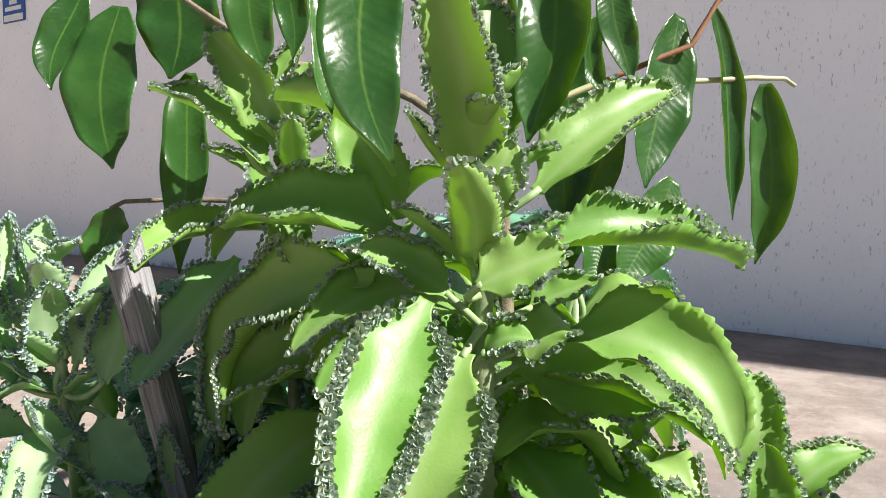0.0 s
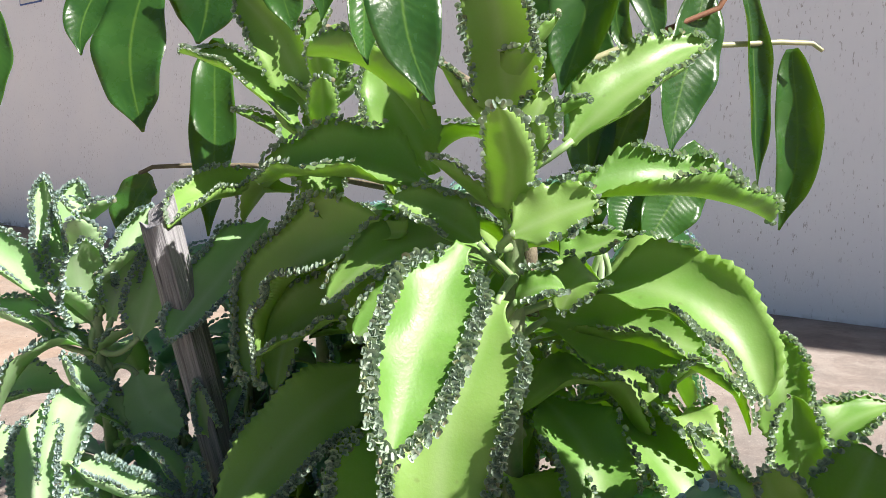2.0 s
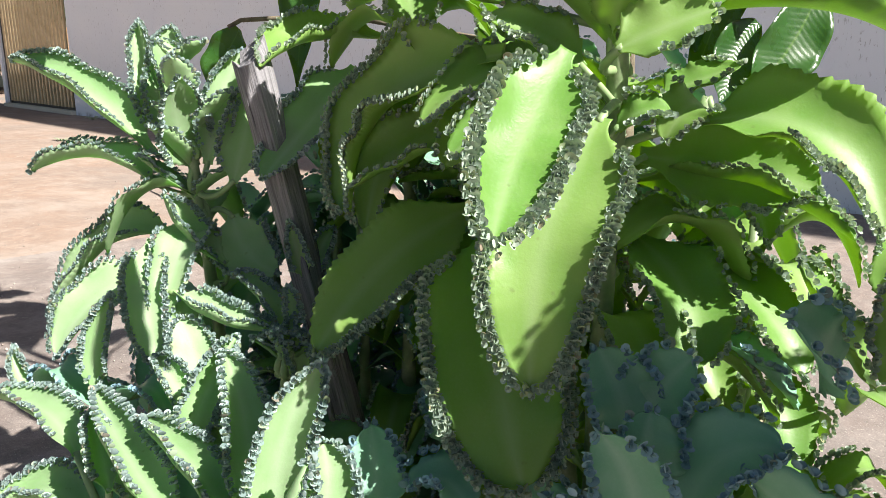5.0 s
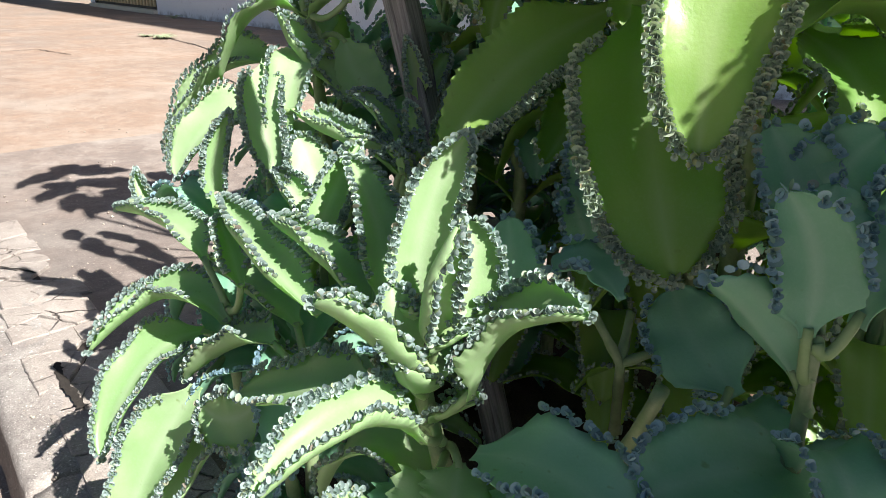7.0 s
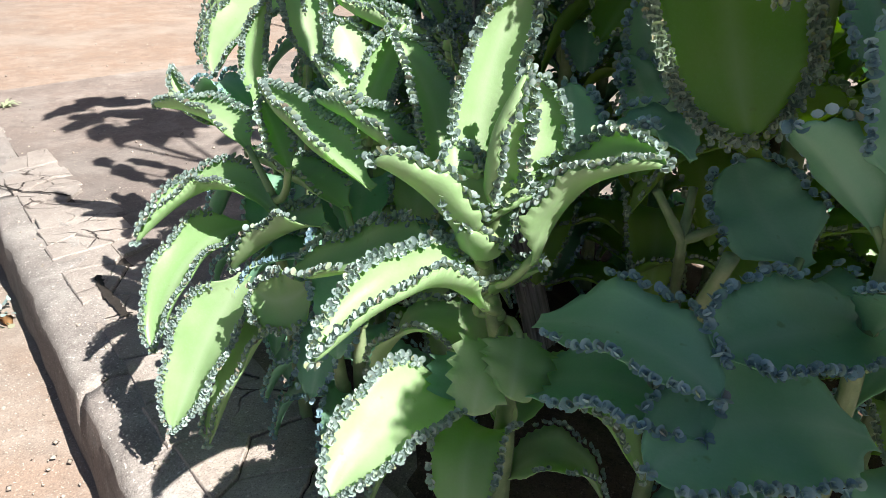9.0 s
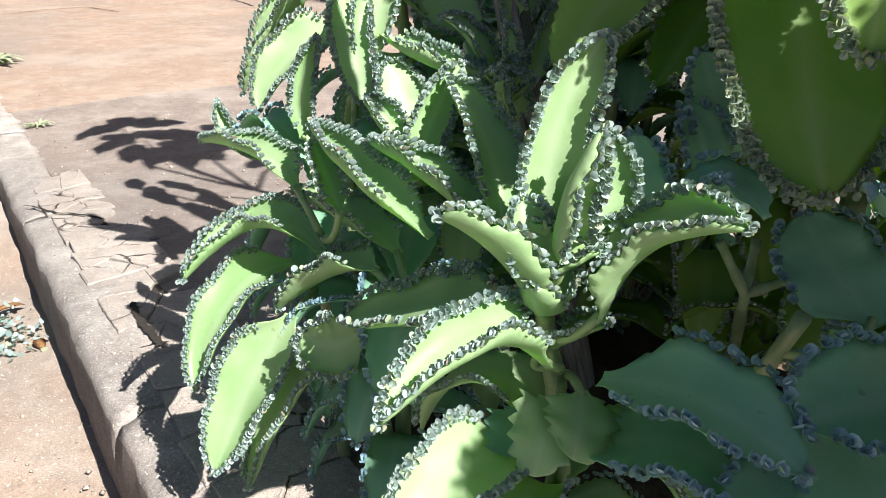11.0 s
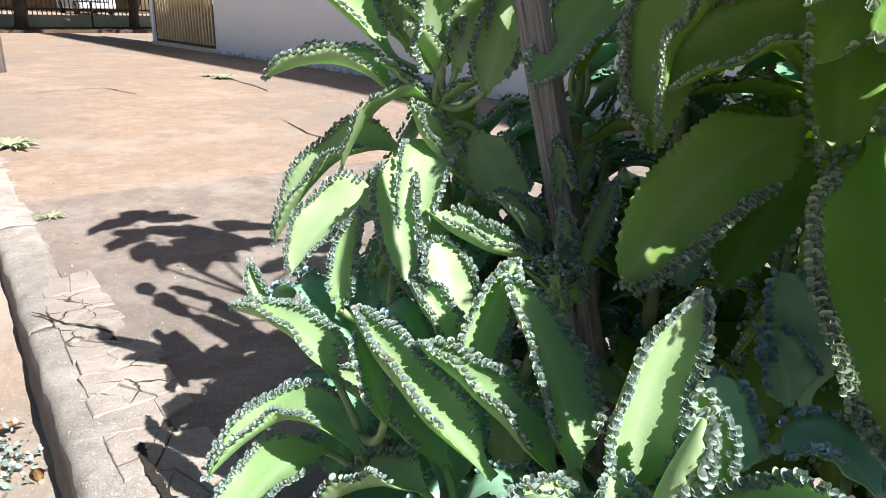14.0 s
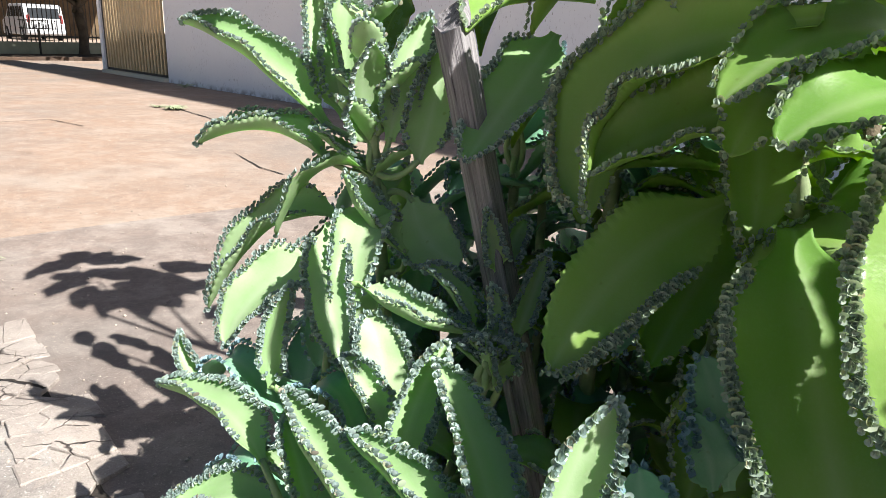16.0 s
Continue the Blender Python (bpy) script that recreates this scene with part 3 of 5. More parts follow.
def kerb():
    """Cast kerb lengths with worn noses; each length is a piece of its own."""
    s = -4.0
    run = thing("kerb", laid(0.9, 0.05, -0.1), "worn cracked cement kerb along the pavement", "kerb", kind="structure")
    while s < 16:
        ln = 1.0 + 0.25 * noise.noise(Vector((s, 0, 0)))
        gap = 0.006
        bm = bmesh.new()
        n, prof = 40, [(-0.024, -0.17), (-0.021, -0.12), (-0.015, -0.05), (-0.010, -0.018), (-0.004, -0.006), (0.006, 0.0), (0.030, 0.003), (0.060, 0.004), (0.090, 0.003), (0.125, -0.002), (0.128, -0.12)]
        rings = []
        for i in range(n + 1):
            q = s + gap + (ln - 2 * gap) * i / n
            ring = []
            for m, z in prof:
                j = noise.noise(Vector((q * 9, m * 40, z * 40))) * 0.010 + noise.noise(Vector((q * 40, m * 90, z * 90))) * 0.0045
                chip = -0.010 * max(0.0, noise.noise(Vector((q * 6, 3.3, 0))) - 0.25) * (m < 0.03)
                ring.append(bm.verts.new(laid(q, m - chip + j * 0.6, z + j + chip)))
            rings.append(ring)
        for a, b in zip(rings, rings[1:]):
            for k in range(len(prof) - 1):
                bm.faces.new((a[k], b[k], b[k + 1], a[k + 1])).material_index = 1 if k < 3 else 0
        bm.faces.new(rings[0])
        bm.faces.new(rings[-1][::-1])
        bmesh.ops.recalc_face_normals(bm, faces=bm.faces)
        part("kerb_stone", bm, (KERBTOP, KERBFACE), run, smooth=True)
        s += ln


kerb()


def apron():
    """A pale cement fillet behind the kerb, broken into plates with open joints between them."""
    fillet = thing("cement_fillet", laid(1.5, 0.12, 0.0), "pale cement fillet behind the kerb, broken into plates", "cement", kind="structure")
    r = random.Random(19)
    seeds = []
    for i in range(18):
        for j in range(2):
            q = 0.60 + 0.098 * (i + 0.5 * j) + r.uniform(-0.045, 0.045)
            seeds.append(Vector((q, 0.092 + 0.070 * j + r.uniform(-0.030, 0.030), 0)))
    for k, c in enumerate(seeds):
        near = sorted((o for o in seeds if o is not c), key=lambda o: (o - c).length)[:12]
        reach = 0.165 + 0.05 * noise.noise(Vector((c.x * 4.0, 1, 0))) + 0.03 * noise.noise(Vector((c.x * 15.0, 2, 0)))
        if c.y > reach + 0.02:
            continue
        low0 = 0.050 + 0.022 * noise.noise(Vector((c.x * 7, 4, 0)))
        cell = [Vector((c.x - 0.11, low0, 0)), Vector((c.x + 0.11, low0 + r.uniform(-0.012, 0.012), 0)), Vector((c.x + 0.11, reach + 0.03, 0)), Vector((c.x - 0.11, reach + 0.03, 0))]
        for o in near:
            n, mid = (o - c).normalized(), (o + c) / 2
            gap = 0.0003 + 0.0016 * max(0.0, 0.25 + noise.noise(Vector((mid.x * 9, mid.y * 22, 3))))
            out = []
            for a, b in zip(cell, cell[1:] + cell[:1]):
                da, db = (a - mid).dot(n) + gap, (b - mid).dot(n) + gap
                if da <= 0:
                    out.append(a)
                if da * db < 0:
                    out.append(a.lerp(b, da / (da - db)))
            cell = out
        rim = []
        for a, b in zip(cell, cell[1:] + cell[:1]):
            steps = max(1, int((b - a).length / 0.008))
            for i in range(steps):
                p = a.lerp(b, i / steps)
                w = Vector((noise.noise(Vector((p.x * 70, p.y * 70, 1))), noise.noise(Vector((p.x * 70, p.y * 70, 8))), 0)) * 0.0022
                rim.append(p + w)
        if len(rim) < 5:
            continue
        tilt, lift = Vector((r.uniform(-0.06, 0.06), r.uniform(-0.06, 0.06), 0)), r.uniform(0.005, 0.010)
        bm = bmesh.new()
        rings = []
        for f, z in ((1.0, -0.016), (1.0, -0.0022), (0.955, 0.0)):
            ring = []
            for p in rim:
                q = c + (p - c) * f
                ring.append(bm.verts.new(laid(q.x, q.y, lift + z + (q - c).dot(tilt) + 0.0015 * noise.noise(q * 60))))
            rings.append(ring)
        n = len(rim)
        for lo, hi in zip(rings, rings[1:]):
            for i in range(n):
                bm.faces.new((lo[i], lo[(i + 1) % n], hi[(i + 1) % n], hi[i]))
        bm.faces.new(rings[-1])
        bmesh.ops.recalc_face_normals(bm, faces=bm.faces)
        part("plate", bm, FILLET, fillet)
    bm = bmesh.new()
    for q in range(25):
        for m in (0.072, 0.215):
            bm.verts.new(laid(0.58 + 0.07 * q, m if m < 0.1 else 0.150 + 0.03 * noise.noise(Vector((q * 0.28, 1, 0))), 0.0022))
    bm.verts.ensure_lookup_table()
    for q in range(24):
        bm.faces.new([bm.verts[k] for k in (2 * q, 2 * q + 2, 2 * q + 3, 2 * q + 1)])
    part("joint_dirt", bm, DIRT, fillet, "dark dirt in the joints")


def crack(points, width, z0=0.0118):
    """A ragged open crack, dark with dirt, with crumbled lips."""
    pts = [Vector((a, b, 0)) for a, b in points]
    bm = bmesh.new()
    rows, k = [], 0
    for a, b in zip(pts, pts[1:]):
        for i in range(9):
            q = a.lerp(b, i / 9)
            d = (b - a).normalized()
            side = Vector((-d.y, d.x, 0))
            j = 0.005 * noise.noise(Vector((k * 0.35, q.x * 20, 5))) + 0.003 * noise.noise(Vector((k * 1.3, q.x * 20, 2)))
            w = width * (0.45 + 0.55 * abs(noise.noise(Vector((k * 0.4, 9, q.y * 10)))) * 2) * min(1.0, 0.15 + k / 4)
            row = []
            for f, z in ((-0.5, z0 + 0.0007), (0, z0), (0.5, z0 + 0.0007)):
                p = q + side * (j + f * w)
                row.append(bm.verts.new(laid(p.x, p.y, z)))
            rows.append(row)
            k += 1
    for a, b in zip(rows, rows[1:]):
        for c in (0, 1):
            bm.faces.new((a[c], b[c], b[c + 1], a[c + 1]))
    bmesh.ops.recalc_face_normals(bm, faces=bm.faces)
    tagged(mesh_object("crack", bm, DIRT), "dark dirt-filled crack in the cement", "crack", "cracks behind the kerb", "structure")


apron()
crack([(2.107, 0.013), (1.971, 0.071), (1.899, 0.117), (1.828, 0.146)], 0.011)
crack([(1.309, 0.088), (1.258, 0.084), (1.195, 0.085), (1.128, 0.092)], 0.021)
crack([(7.12, 2.20), (6.67, 2.19), (6.35, 2.20), (5.94, 2.17)], 0.022, 0.004)
crack([(6.38, 0.41), (6.57, 0.70), (6.61, 1.02), (6.07, 1.18)], 0.016, 0.004)
crack([(4.64, 1.74), (4.14, 1.69), (3.87, 1.73)], 0.016, 0.004)


def soil_bed():
    bm = bmesh.new()
    c = Vector((-0.0, 0.86, 0))
    rings = []
    for i in range(15):
        r = i / 14
        ring = []
        for k in range(72):
            w = 2 * math.pi * k / 72
            rad = r * (1 + 0.14 * noise.noise(Vector((math.cos(w) * 2, math.sin(w) * 2, 4))) + 0.05 * noise.noise(Vector((math.cos(w) * 9, math.sin(w) * 9, 1))))
            p = c + ALONG * (0.66 * rad * math.cos(w)) + IN * (0.44 * rad * math.sin(w))
            z = rise(p.dot(ALONG)) + 0.03 * (1 - r ** 3) - 0.012 + 0.012 * noise.noise(p * 30) + 0.006 * noise.noise(p * 90)
            ring.append(bm.verts.new((p.x, p.y, z)))
        rings.append(ring)
    for a, b in zip(rings, rings[1:]):
        for k in range(72):
            bm.faces.new((a[k], b[k], b[(k + 1) % 72], a[(k + 1) % 72]))
    bmesh.ops.recalc_face_normals(bm, faces=bm.faces)
    tagged(mesh_object("soil", bm, SOIL_AND_SHADE, True), "dark bare soil in the planting hole", "soil", kind="structure")


soil_bed()

# ---- wall, gate and sign ----
WALL_DIR, WALL_N, WALL_C = Vector((-0.853, 0.522, 0)), Vector((0.522, 0.853, 0)), 4.37
# Wall top is unseen; height raised to set its shadow strip's width.
HEIGHT = 11.5


def on_wall(d, off=0.0, z=0.0):
    p = WALL_DIR * d + WALL_N * (WALL_C + off)
    return Vector((p.x, p.y, z))


TURN_W = math.degrees(math.atan2(WALL_DIR.y, WALL_DIR.x))
GATE0, GATE1 = on_wall(0).dot(WALL_DIR) + 10.0, 12.35      # along the wall: where the gate begins and ends


def wall_piece(name, d0, d1, z0, z1, label, thick=0.18):
    bm = bmesh.new()
    m = Matrix.Translation(on_wall((d0 + d1) / 2, thick / 2, (z0 + z1) / 2)) @ pose(0, 0, 0, 0, 0, TURN_W)
    box(bm, (d1 - d0, thick, z1 - z0), m, 0.012)
    tagged(mesh_object(name, bm, ROUGHCAST), label, "wall", kind="structure")


wall_piece("wall_north", -9, GATE0, -0.2, HEIGHT, "white rough-cast wall with dark splash stains at its foot")
wall_piece("wall_north", GATE1, GATE1 + 0.10, -0.2, 2.6, "slim rendered gate pillar")


def gate():
    g = thing("gate", on_wall((GATE0 + GATE1) / 2, 0.06, 0.05), "closed gate of upright tan slats in a dark frame", "gate")
    w = GATE1 - GATE0
    turn = pose(0, 0, 0, 0, 0, TURN_W)
    for d in (GATE0 + 0.04, GATE1 - 0.04):
        part("gate_frame", boxed((0.07, 0.05, 2.5), Matrix.Translation(on_wall(d, 0.06, 1.30)) @ turn, 0.004), DARKSTEEL, g)
    for z in (0.08, 0.62, 2.5):
        part("rail", boxed((w - 0.1, 0.04, 0.06), Matrix.Translation(on_wall((GATE0 + GATE1) / 2, 0.07, z)) @ turn, 0.004), DARKSTEEL, g)
    part("kick_plate", boxed((w - 0.1, 0.01, 0.5), Matrix.Translation(on_wall((GATE0 + GATE1) / 2, 0.085, 0.35)) @ turn), DARKSTEEL, g)
    n = 20
    for i in range(n):
        d = GATE0 + 0.13 + (w - 0.26) * i / (n - 1)
        part("slat", boxed((0.05, 0.025, 2.42), Matrix.Translation(on_wall(d, 0.03, 1.30)) @ turn, 0.003), SLAT, g)
    part("sill", boxed((w, 0.22, 0.06), Matrix.Translation(on_wall((GATE0 + GATE1) / 2, 0.05, 0.02)) @ turn, 0.008), CREAM, g)


gate()


def street_sign():
    c = on_wall(8.40, -0.012, 2.72)
    turn = pose(0, 0, 0, 0, 0, TURN_W)
    s = thing("street_sign", c, "small blue enamel street plate on the white wall", "sign")
    part("plate", boxed((0.46, 0.012, 0.30), Matrix.Translation(c) @ turn, 0.004), SIGNBLUE, s)
    f = Matrix.Translation(on_wall(8.40, -0.021, 2.72)) @ turn
    for x, z, w, h in ((0.0, 0.07, 0.16, 0.045), (0.0, 0.0, 0.34, 0.045), (0.0, -0.10, 0.40, 0.07)):
        part("bar", boxed((w, 0.004, h), f @ Matrix.Translation((x, 0, z))), SIGNWHITE, s)


street_sign()

# ---- the kalanchoes ----


def plant(name, at, label):
    return thing(name, at, label, "plant", "kalanchoes by the kerb")


def stem(p, points, r0, r1):
    pts = []
    for a, b in zip(points, points[1:]):
        a, b = Vector(a), Vector(b)
        pts += [a.lerp(b, k / 6) for k in range(6)]
    pts.append(Vector(points[-1]))
    radii = [(r0 + (r1 - r0) * i / (len(pts) - 1)) * (1.18 if i % 4 == 0 else 1.0) for i in range(len(pts))]
    AXES.setdefault(p, []).extend(np.array(q) for q in pts)
    part("stem", tube(pts, radii, 10, wobble=0.12), STEM, p, "smooth grey-green stem", True)


centre = plant("kalanchoe", (0.06, 0.84, 0.02), "tall green kalanchoe with arching fleshy leaves edged with plantlets")
back = plant("kalanchoe", (-0.20, 1.06, 0.02), "kalanchoe with upright pale leaves behind the tall one")
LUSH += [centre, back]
post_side = plant("kalanchoe", (-0.43, 0.98, 0.0), "kalanchoe with upright leaves beside the weathered post")
middle = plant("kalanchoe", (-0.33, 0.86, 0.02), "kalanchoe with narrow leaves thick with pale plantlets")
front = plant("kalanchoe", (-0.19, 0.60, 0.02), "sunlit kalanchoe with spreading pale leaves over the kerb")
SUNLIT_YOUNG += [post_side, middle, front]
low = plant("kalanchoe", (-0.06, 0.60, 0.02), "shaded kalanchoe with broad blue-edged lower leaves")
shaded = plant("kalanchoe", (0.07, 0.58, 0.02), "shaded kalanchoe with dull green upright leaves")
edge = plant("kalanchoe", (0.33, 0.78, 0.02), "small kalanchoe with upright leaves at the bed's end")
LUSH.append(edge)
stem(centre, [(0.06, 0.84, 0.0), (0.045, 0.80, 0.35), (0.03, 0.755, 0.70), (0.025, 0.735, 0.90), (0.02, 0.72, 1.0)], 0.013, 0.006)
stem(back, [(-0.20, 1.06, 0.0), (-0.19, 1.0, 0.5), (-0.185, 0.96, 0.87), (-0.18, 0.96, 0.93)], 0.010, 0.005)
stem(post_side, [(-0.43, 0.98, 0.0), (-0.44, 0.96, 0.4), (-0.455, 0.945, 0.65), (-0.46, 0.94, 0.78)], 0.010, 0.004)
stem(middle, [(-0.33, 0.86, 0.0), (-0.33, 0.84, 0.3), (-0.28, 0.79, 0.47)], 0.009, 0.004)
stem(front, [(-0.19, 0.60, 0.0), (-0.182, 0.573, 0.246), (-0.20, 0.55, 0.36), (-0.205, 0.54, 0.44)], 0.010, 0.005)
stem(low, [(-0.06, 0.62, 0.0), (-0.055, 0.60, 0.28), (-0.03, 0.58, 0.38)], 0.009, 0.005)
for tip in ((-0.082, 0.649, 0.398), (-0.052, 0.677, 0.392), (-0.026, 0.652, 0.373)):
    stem(low, [(-0.054, 0.658, 0.281), (-0.057, 0.647, 0.357), tip], 0.0050, 0.0034)
stem(shaded, [(0.07, 0.58, 0.0), (0.06, 0.56, 0.3), (0.05, 0.545, 0.45)], 0.010, 0.004)
stem(edge, [(0.33, 0.78, 0.0), (0.33, 0.77, 0.4), (0.33, 0.77, 0.55)], 0.009, 0.004)

stem(front, [(-0.36, 0.66, 0.0), (-0.37, 0.645, 0.20), (-0.34, 0.62, 0.31)], 0.008, 0.005)
stem(front, [(-0.44, 0.70, 0.0), (-0.45, 0.70, 0.22), (-0.44, 0.68, 0.34)], 0.008, 0.004)
stem(middle, [(-0.47, 0.84, 0.0), (-0.48, 0.84, 0.30), (-0.475, 0.87, 0.47)], 0.008, 0.004)
stem(middle, [(-0.37, 0.79, 0.0), (-0.375, 0.78, 0.25), (-0.37, 0.76, 0.38)], 0.008, 0.004)
stem(centre, [(0.055, 0.82, 0.15), (0.0, 0.85, 0.45), (-0.035, 0.851, 0.644), (-0.06, 0.83, 0.72)], 0.010, 0.005)

# -- kalanchoe leaves --
leaf(centre, (0.018, 0.726, 0.860), (0.003, 0.694, 0.942), (-0.022, 0.671, 1.019), (-0.197, -0.940, 0.279), 0.062, 45)
leaf(centre, (0.019, 0.740, 0.792), (0.009, 0.683, 0.830), (0.002, 0.607, 0.875), (-0.008, 0.933, 0.360), 0.042, 40)
leaf(centre, (0.071, 0.736, 0.856), (0.129, 0.762, 0.914), (0.203, 0.795, 0.951), (-0.176, -0.708, 0.684), 0.075, 65)
leaf(centre, (0.075, 0.722, 0.810), (0.170, 0.743, 0.823), (0.267, 0.780, 0.792), (0.189, -0.334, 0.923), 0.085, 80)
leaf(centre, (0.020, 0.689, 0.781), (0.053, 0.690, 0.799), (0.089, 0.691, 0.811), (-0.193, -0.828, 0.527), 0.055, 40)
leaf(centre, (0.105, 0.764, 0.726), (0.187, 0.733, 0.718), (0.234, 0.696, 0.649), (0.038, -0.716, 0.697), 0.100, 58, 0.4, 1.15, bare=-1)
leaf(centre, (0.061, 0.800, 0.690), (0.148, 0.790, 0.684), (0.209, 0.768, 0.670), (-0.101, -0.816, 0.569), 0.090, 30)
leaf(centre, (0.060, 0.818, 0.665), (0.156, 0.798, 0.668), (0.239, 0.754, 0.631), (-0.021, -0.004, 1.000), 0.080, 55)
leaf(centre, (-0.018, 0.638, 0.779), (-0.043, 0.583, 0.724), (-0.058, 0.517, 0.671), (0.290, -0.691, 0.662), 0.064, 32, 0.12, 1.2)
leaf(centre, (0.011, 0.675, 0.732), (-0.012, 0.614, 0.649), (-0.031, 0.582, 0.553), (-0.008, -0.886, 0.464), 0.088, 30, 0.12, 1.2)
leaf(centre, (-0.068, 0.722, 0.636), (-0.055, 0.640, 0.547), (-0.031, 0.602, 0.460), (0.056, -0.820, 0.570), 0.118, 28, 0.12, 1.2)
leaf(centre, (-0.068, 0.749, 0.777), (-0.190, 0.824, 0.727), (-0.215, 0.794, 0.622), (-0.692, -0.515, 0.507), 0.110, 62, 0.2, 1.15)
leaf(centre, (-0.047, 0.762, 0.816), (-0.135, 0.774, 0.835), (-0.214, 0.803, 0.816), (-0.126, -0.515, 0.848), 0.100, 66)
leaf(centre, (-0.228, 1.032, 0.799), (-0.325, 0.992, 0.797), (-0.343, 0.898, 0.761), (0.156, -0.394, 0.906), 0.075, 75)
leaf(centre, (-0.051, 0.767, 0.868), (-0.102, 0.772, 0.920), (-0.170, 0.814, 0.938), (0.077, 0.288, 0.955), 0.060, 55)
leaf(centre, (-0.001, 0.728, 0.767), (-0.038, 0.730, 0.792), (-0.080, 0.731, 0.805), (0.273, -0.721, 0.637), 0.050, 45)
leaf(centre, (-0.093, 0.834, 0.629), (-0.166, 0.772, 0.575), (-0.225, 0.709, 0.509), (0.074, -0.731, 0.679), 0.084, 28, 0.35, 1.15, bare=1)
leaf(centre, (-0.078, 0.900, 0.591), (-0.107, 0.857, 0.545), (-0.144, 0.787, 0.486), (-0.210, -0.572, 0.793), 0.080, 30)
leaf(centre, (0.060, 0.788, 0.618), (0.089, 0.727, 0.579), (0.096, 0.681, 0.531), (0.177, -0.698, 0.694), 0.085, 35)
leaf(centre, (0.122, 0.818, 0.584), (0.174, 0.780, 0.571), (0.204, 0.724, 0.515), (-0.001, -0.239, 0.971), 0.085, 30)
leaf(centre, (0.110, 0.764, 0.732), (0.086, 0.745, 0.741), (0.070, 0.732, 0.711), (-0.300, -0.708, 0.639), 0.050, 30)
leaf(centre, (0.040, 0.778, 0.875), (0.048, 0.787, 0.967), (0.037, 0.792, 1.023), (-0.725, -0.561, 0.399), 0.050, 60)
leaf(centre, (0.022, 0.715, 0.842), (0.035, 0.707, 0.865), (0.046, 0.710, 0.897), (0.269, -0.890, 0.369), 0.040, 20)
leaf(centre, (-0.084, 0.792, 0.726), (-0.098, 0.770, 0.718), (-0.113, 0.744, 0.680), (0.017, -0.818, 0.575), 0.060, 40)
leaf(centre, (-0.080, 0.937, 0.640), (-0.140, 0.924, 0.643), (-0.189, 0.910, 0.636), (-0.060, 0.091, 0.994), 0.050, 40)
leaf(back, (-0.208, 0.939, 0.874), (-0.290, 0.985, 0.936), (-0.381, 1.039, 0.973), (0.355, -0.483, 0.800), 0.070, 50)
leaf(back, (-0.203, 0.962, 0.900), (-0.247, 0.989, 0.974), (-0.296, 1.015, 1.038), (-0.417, -0.774, 0.476), 0.070, 45)
leaf(back, (-0.207, 1.006, 0.944), (-0.208, 1.010, 0.985), (-0.187, 1.024, 1.029), (-0.309, -0.872, 0.380), 0.045, 40)
leaf(back, (-0.243, 1.009, 0.867), (-0.274, 1.020, 0.884), (-0.310, 1.032, 0.900), (-0.020, -0.195, 0.981), 0.035, 40)
leaf(back, (-0.184, 0.962, 0.907), (-0.172, 0.967, 0.953), (-0.169, 0.971, 0.999), (-0.005, -0.957, 0.289), 0.050, 40)
leaf(post_side, (-0.514, 0.959, 0.651), (-0.605, 0.963, 0.729), (-0.694, 0.963, 0.760), (0.479, -0.353, 0.804), 0.070, 72)
leaf(post_side, (-0.507, 0.948, 0.611), (-0.582, 0.953, 0.647), (-0.668, 0.936, 0.624), (0.085, -0.064, 0.994), 0.064, 65)
leaf(post_side, (-0.452, 0.947, 0.637), (-0.456, 0.921, 0.692), (-0.439, 0.889, 0.747), (0.800, -0.560, 0.200), 0.074, 30)
leaf(post_side, (-0.493, 0.975, 0.654), (-0.505, 0.998, 0.735), (-0.509, 1.019, 0.805), (0.175, -0.812, 0.557), 0.064, 52)
leaf(post_side, (-0.500, 0.976, 0.660), (-0.530, 0.992, 0.734), (-0.548, 1.012, 0.810), (-0.093, -0.890, 0.447), 0.053, 65)
leaf(post_side, (-0.434, 0.942, 0.642), (-0.426, 0.967, 0.715), (-0.405, 0.991, 0.776), (0.476, -0.653, 0.589), 0.064, 78)
leaf(post_side, (-0.398, 0.933, 0.621), (-0.393, 0.953, 0.681), (-0.381, 0.975, 0.741), (0.189, -0.858, 0.477), 0.058, 46)
leaf(post_side, (-0.509, 0.978, 0.539), (-0.599, 0.976, 0.531), (-0.674, 0.943, 0.412), (-0.453, -0.512, 0.730), 0.080, 70)
leaf(post_side, (-0.403, 0.912, 0.524), (-0.446, 0.905, 0.566), (-0.471, 0.902, 0.609), (0.025, -0.257, 0.966), 0.053, 78)
leaf(post_side, (-0.408, 0.950, 0.579), (-0.383, 0.932, 0.540), (-0.343, 0.922, 0.514), (0.175, -0.812, 0.557), 0.074, 20)
leaf(middle, (-0.500, 0.903, 0.499), (-0.556, 0.874, 0.481), (-0.587, 0.837, 0.421), (0.150, -0.491, 0.858), 0.074, 49)
leaf(middle, (-0.507, 0.786, 0.405), (-0.502, 0.805, 0.460), (-0.498, 0.820, 0.507), (0.373, -0.640, 0.671), 0.043, 81)
leaf(middle, (-0.481, 0.884, 0.559), (-0.455, 0.828, 0.501), (-0.425, 0.784, 0.441), (0.297, -0.585, 0.755), 0.060, 62)
leaf(middle, (-0.431, 0.837, 0.513), (-0.367, 0.834, 0.488), (-0.311, 0.832, 0.476), (0.236, -0.114, 0.965), 0.049, 75)
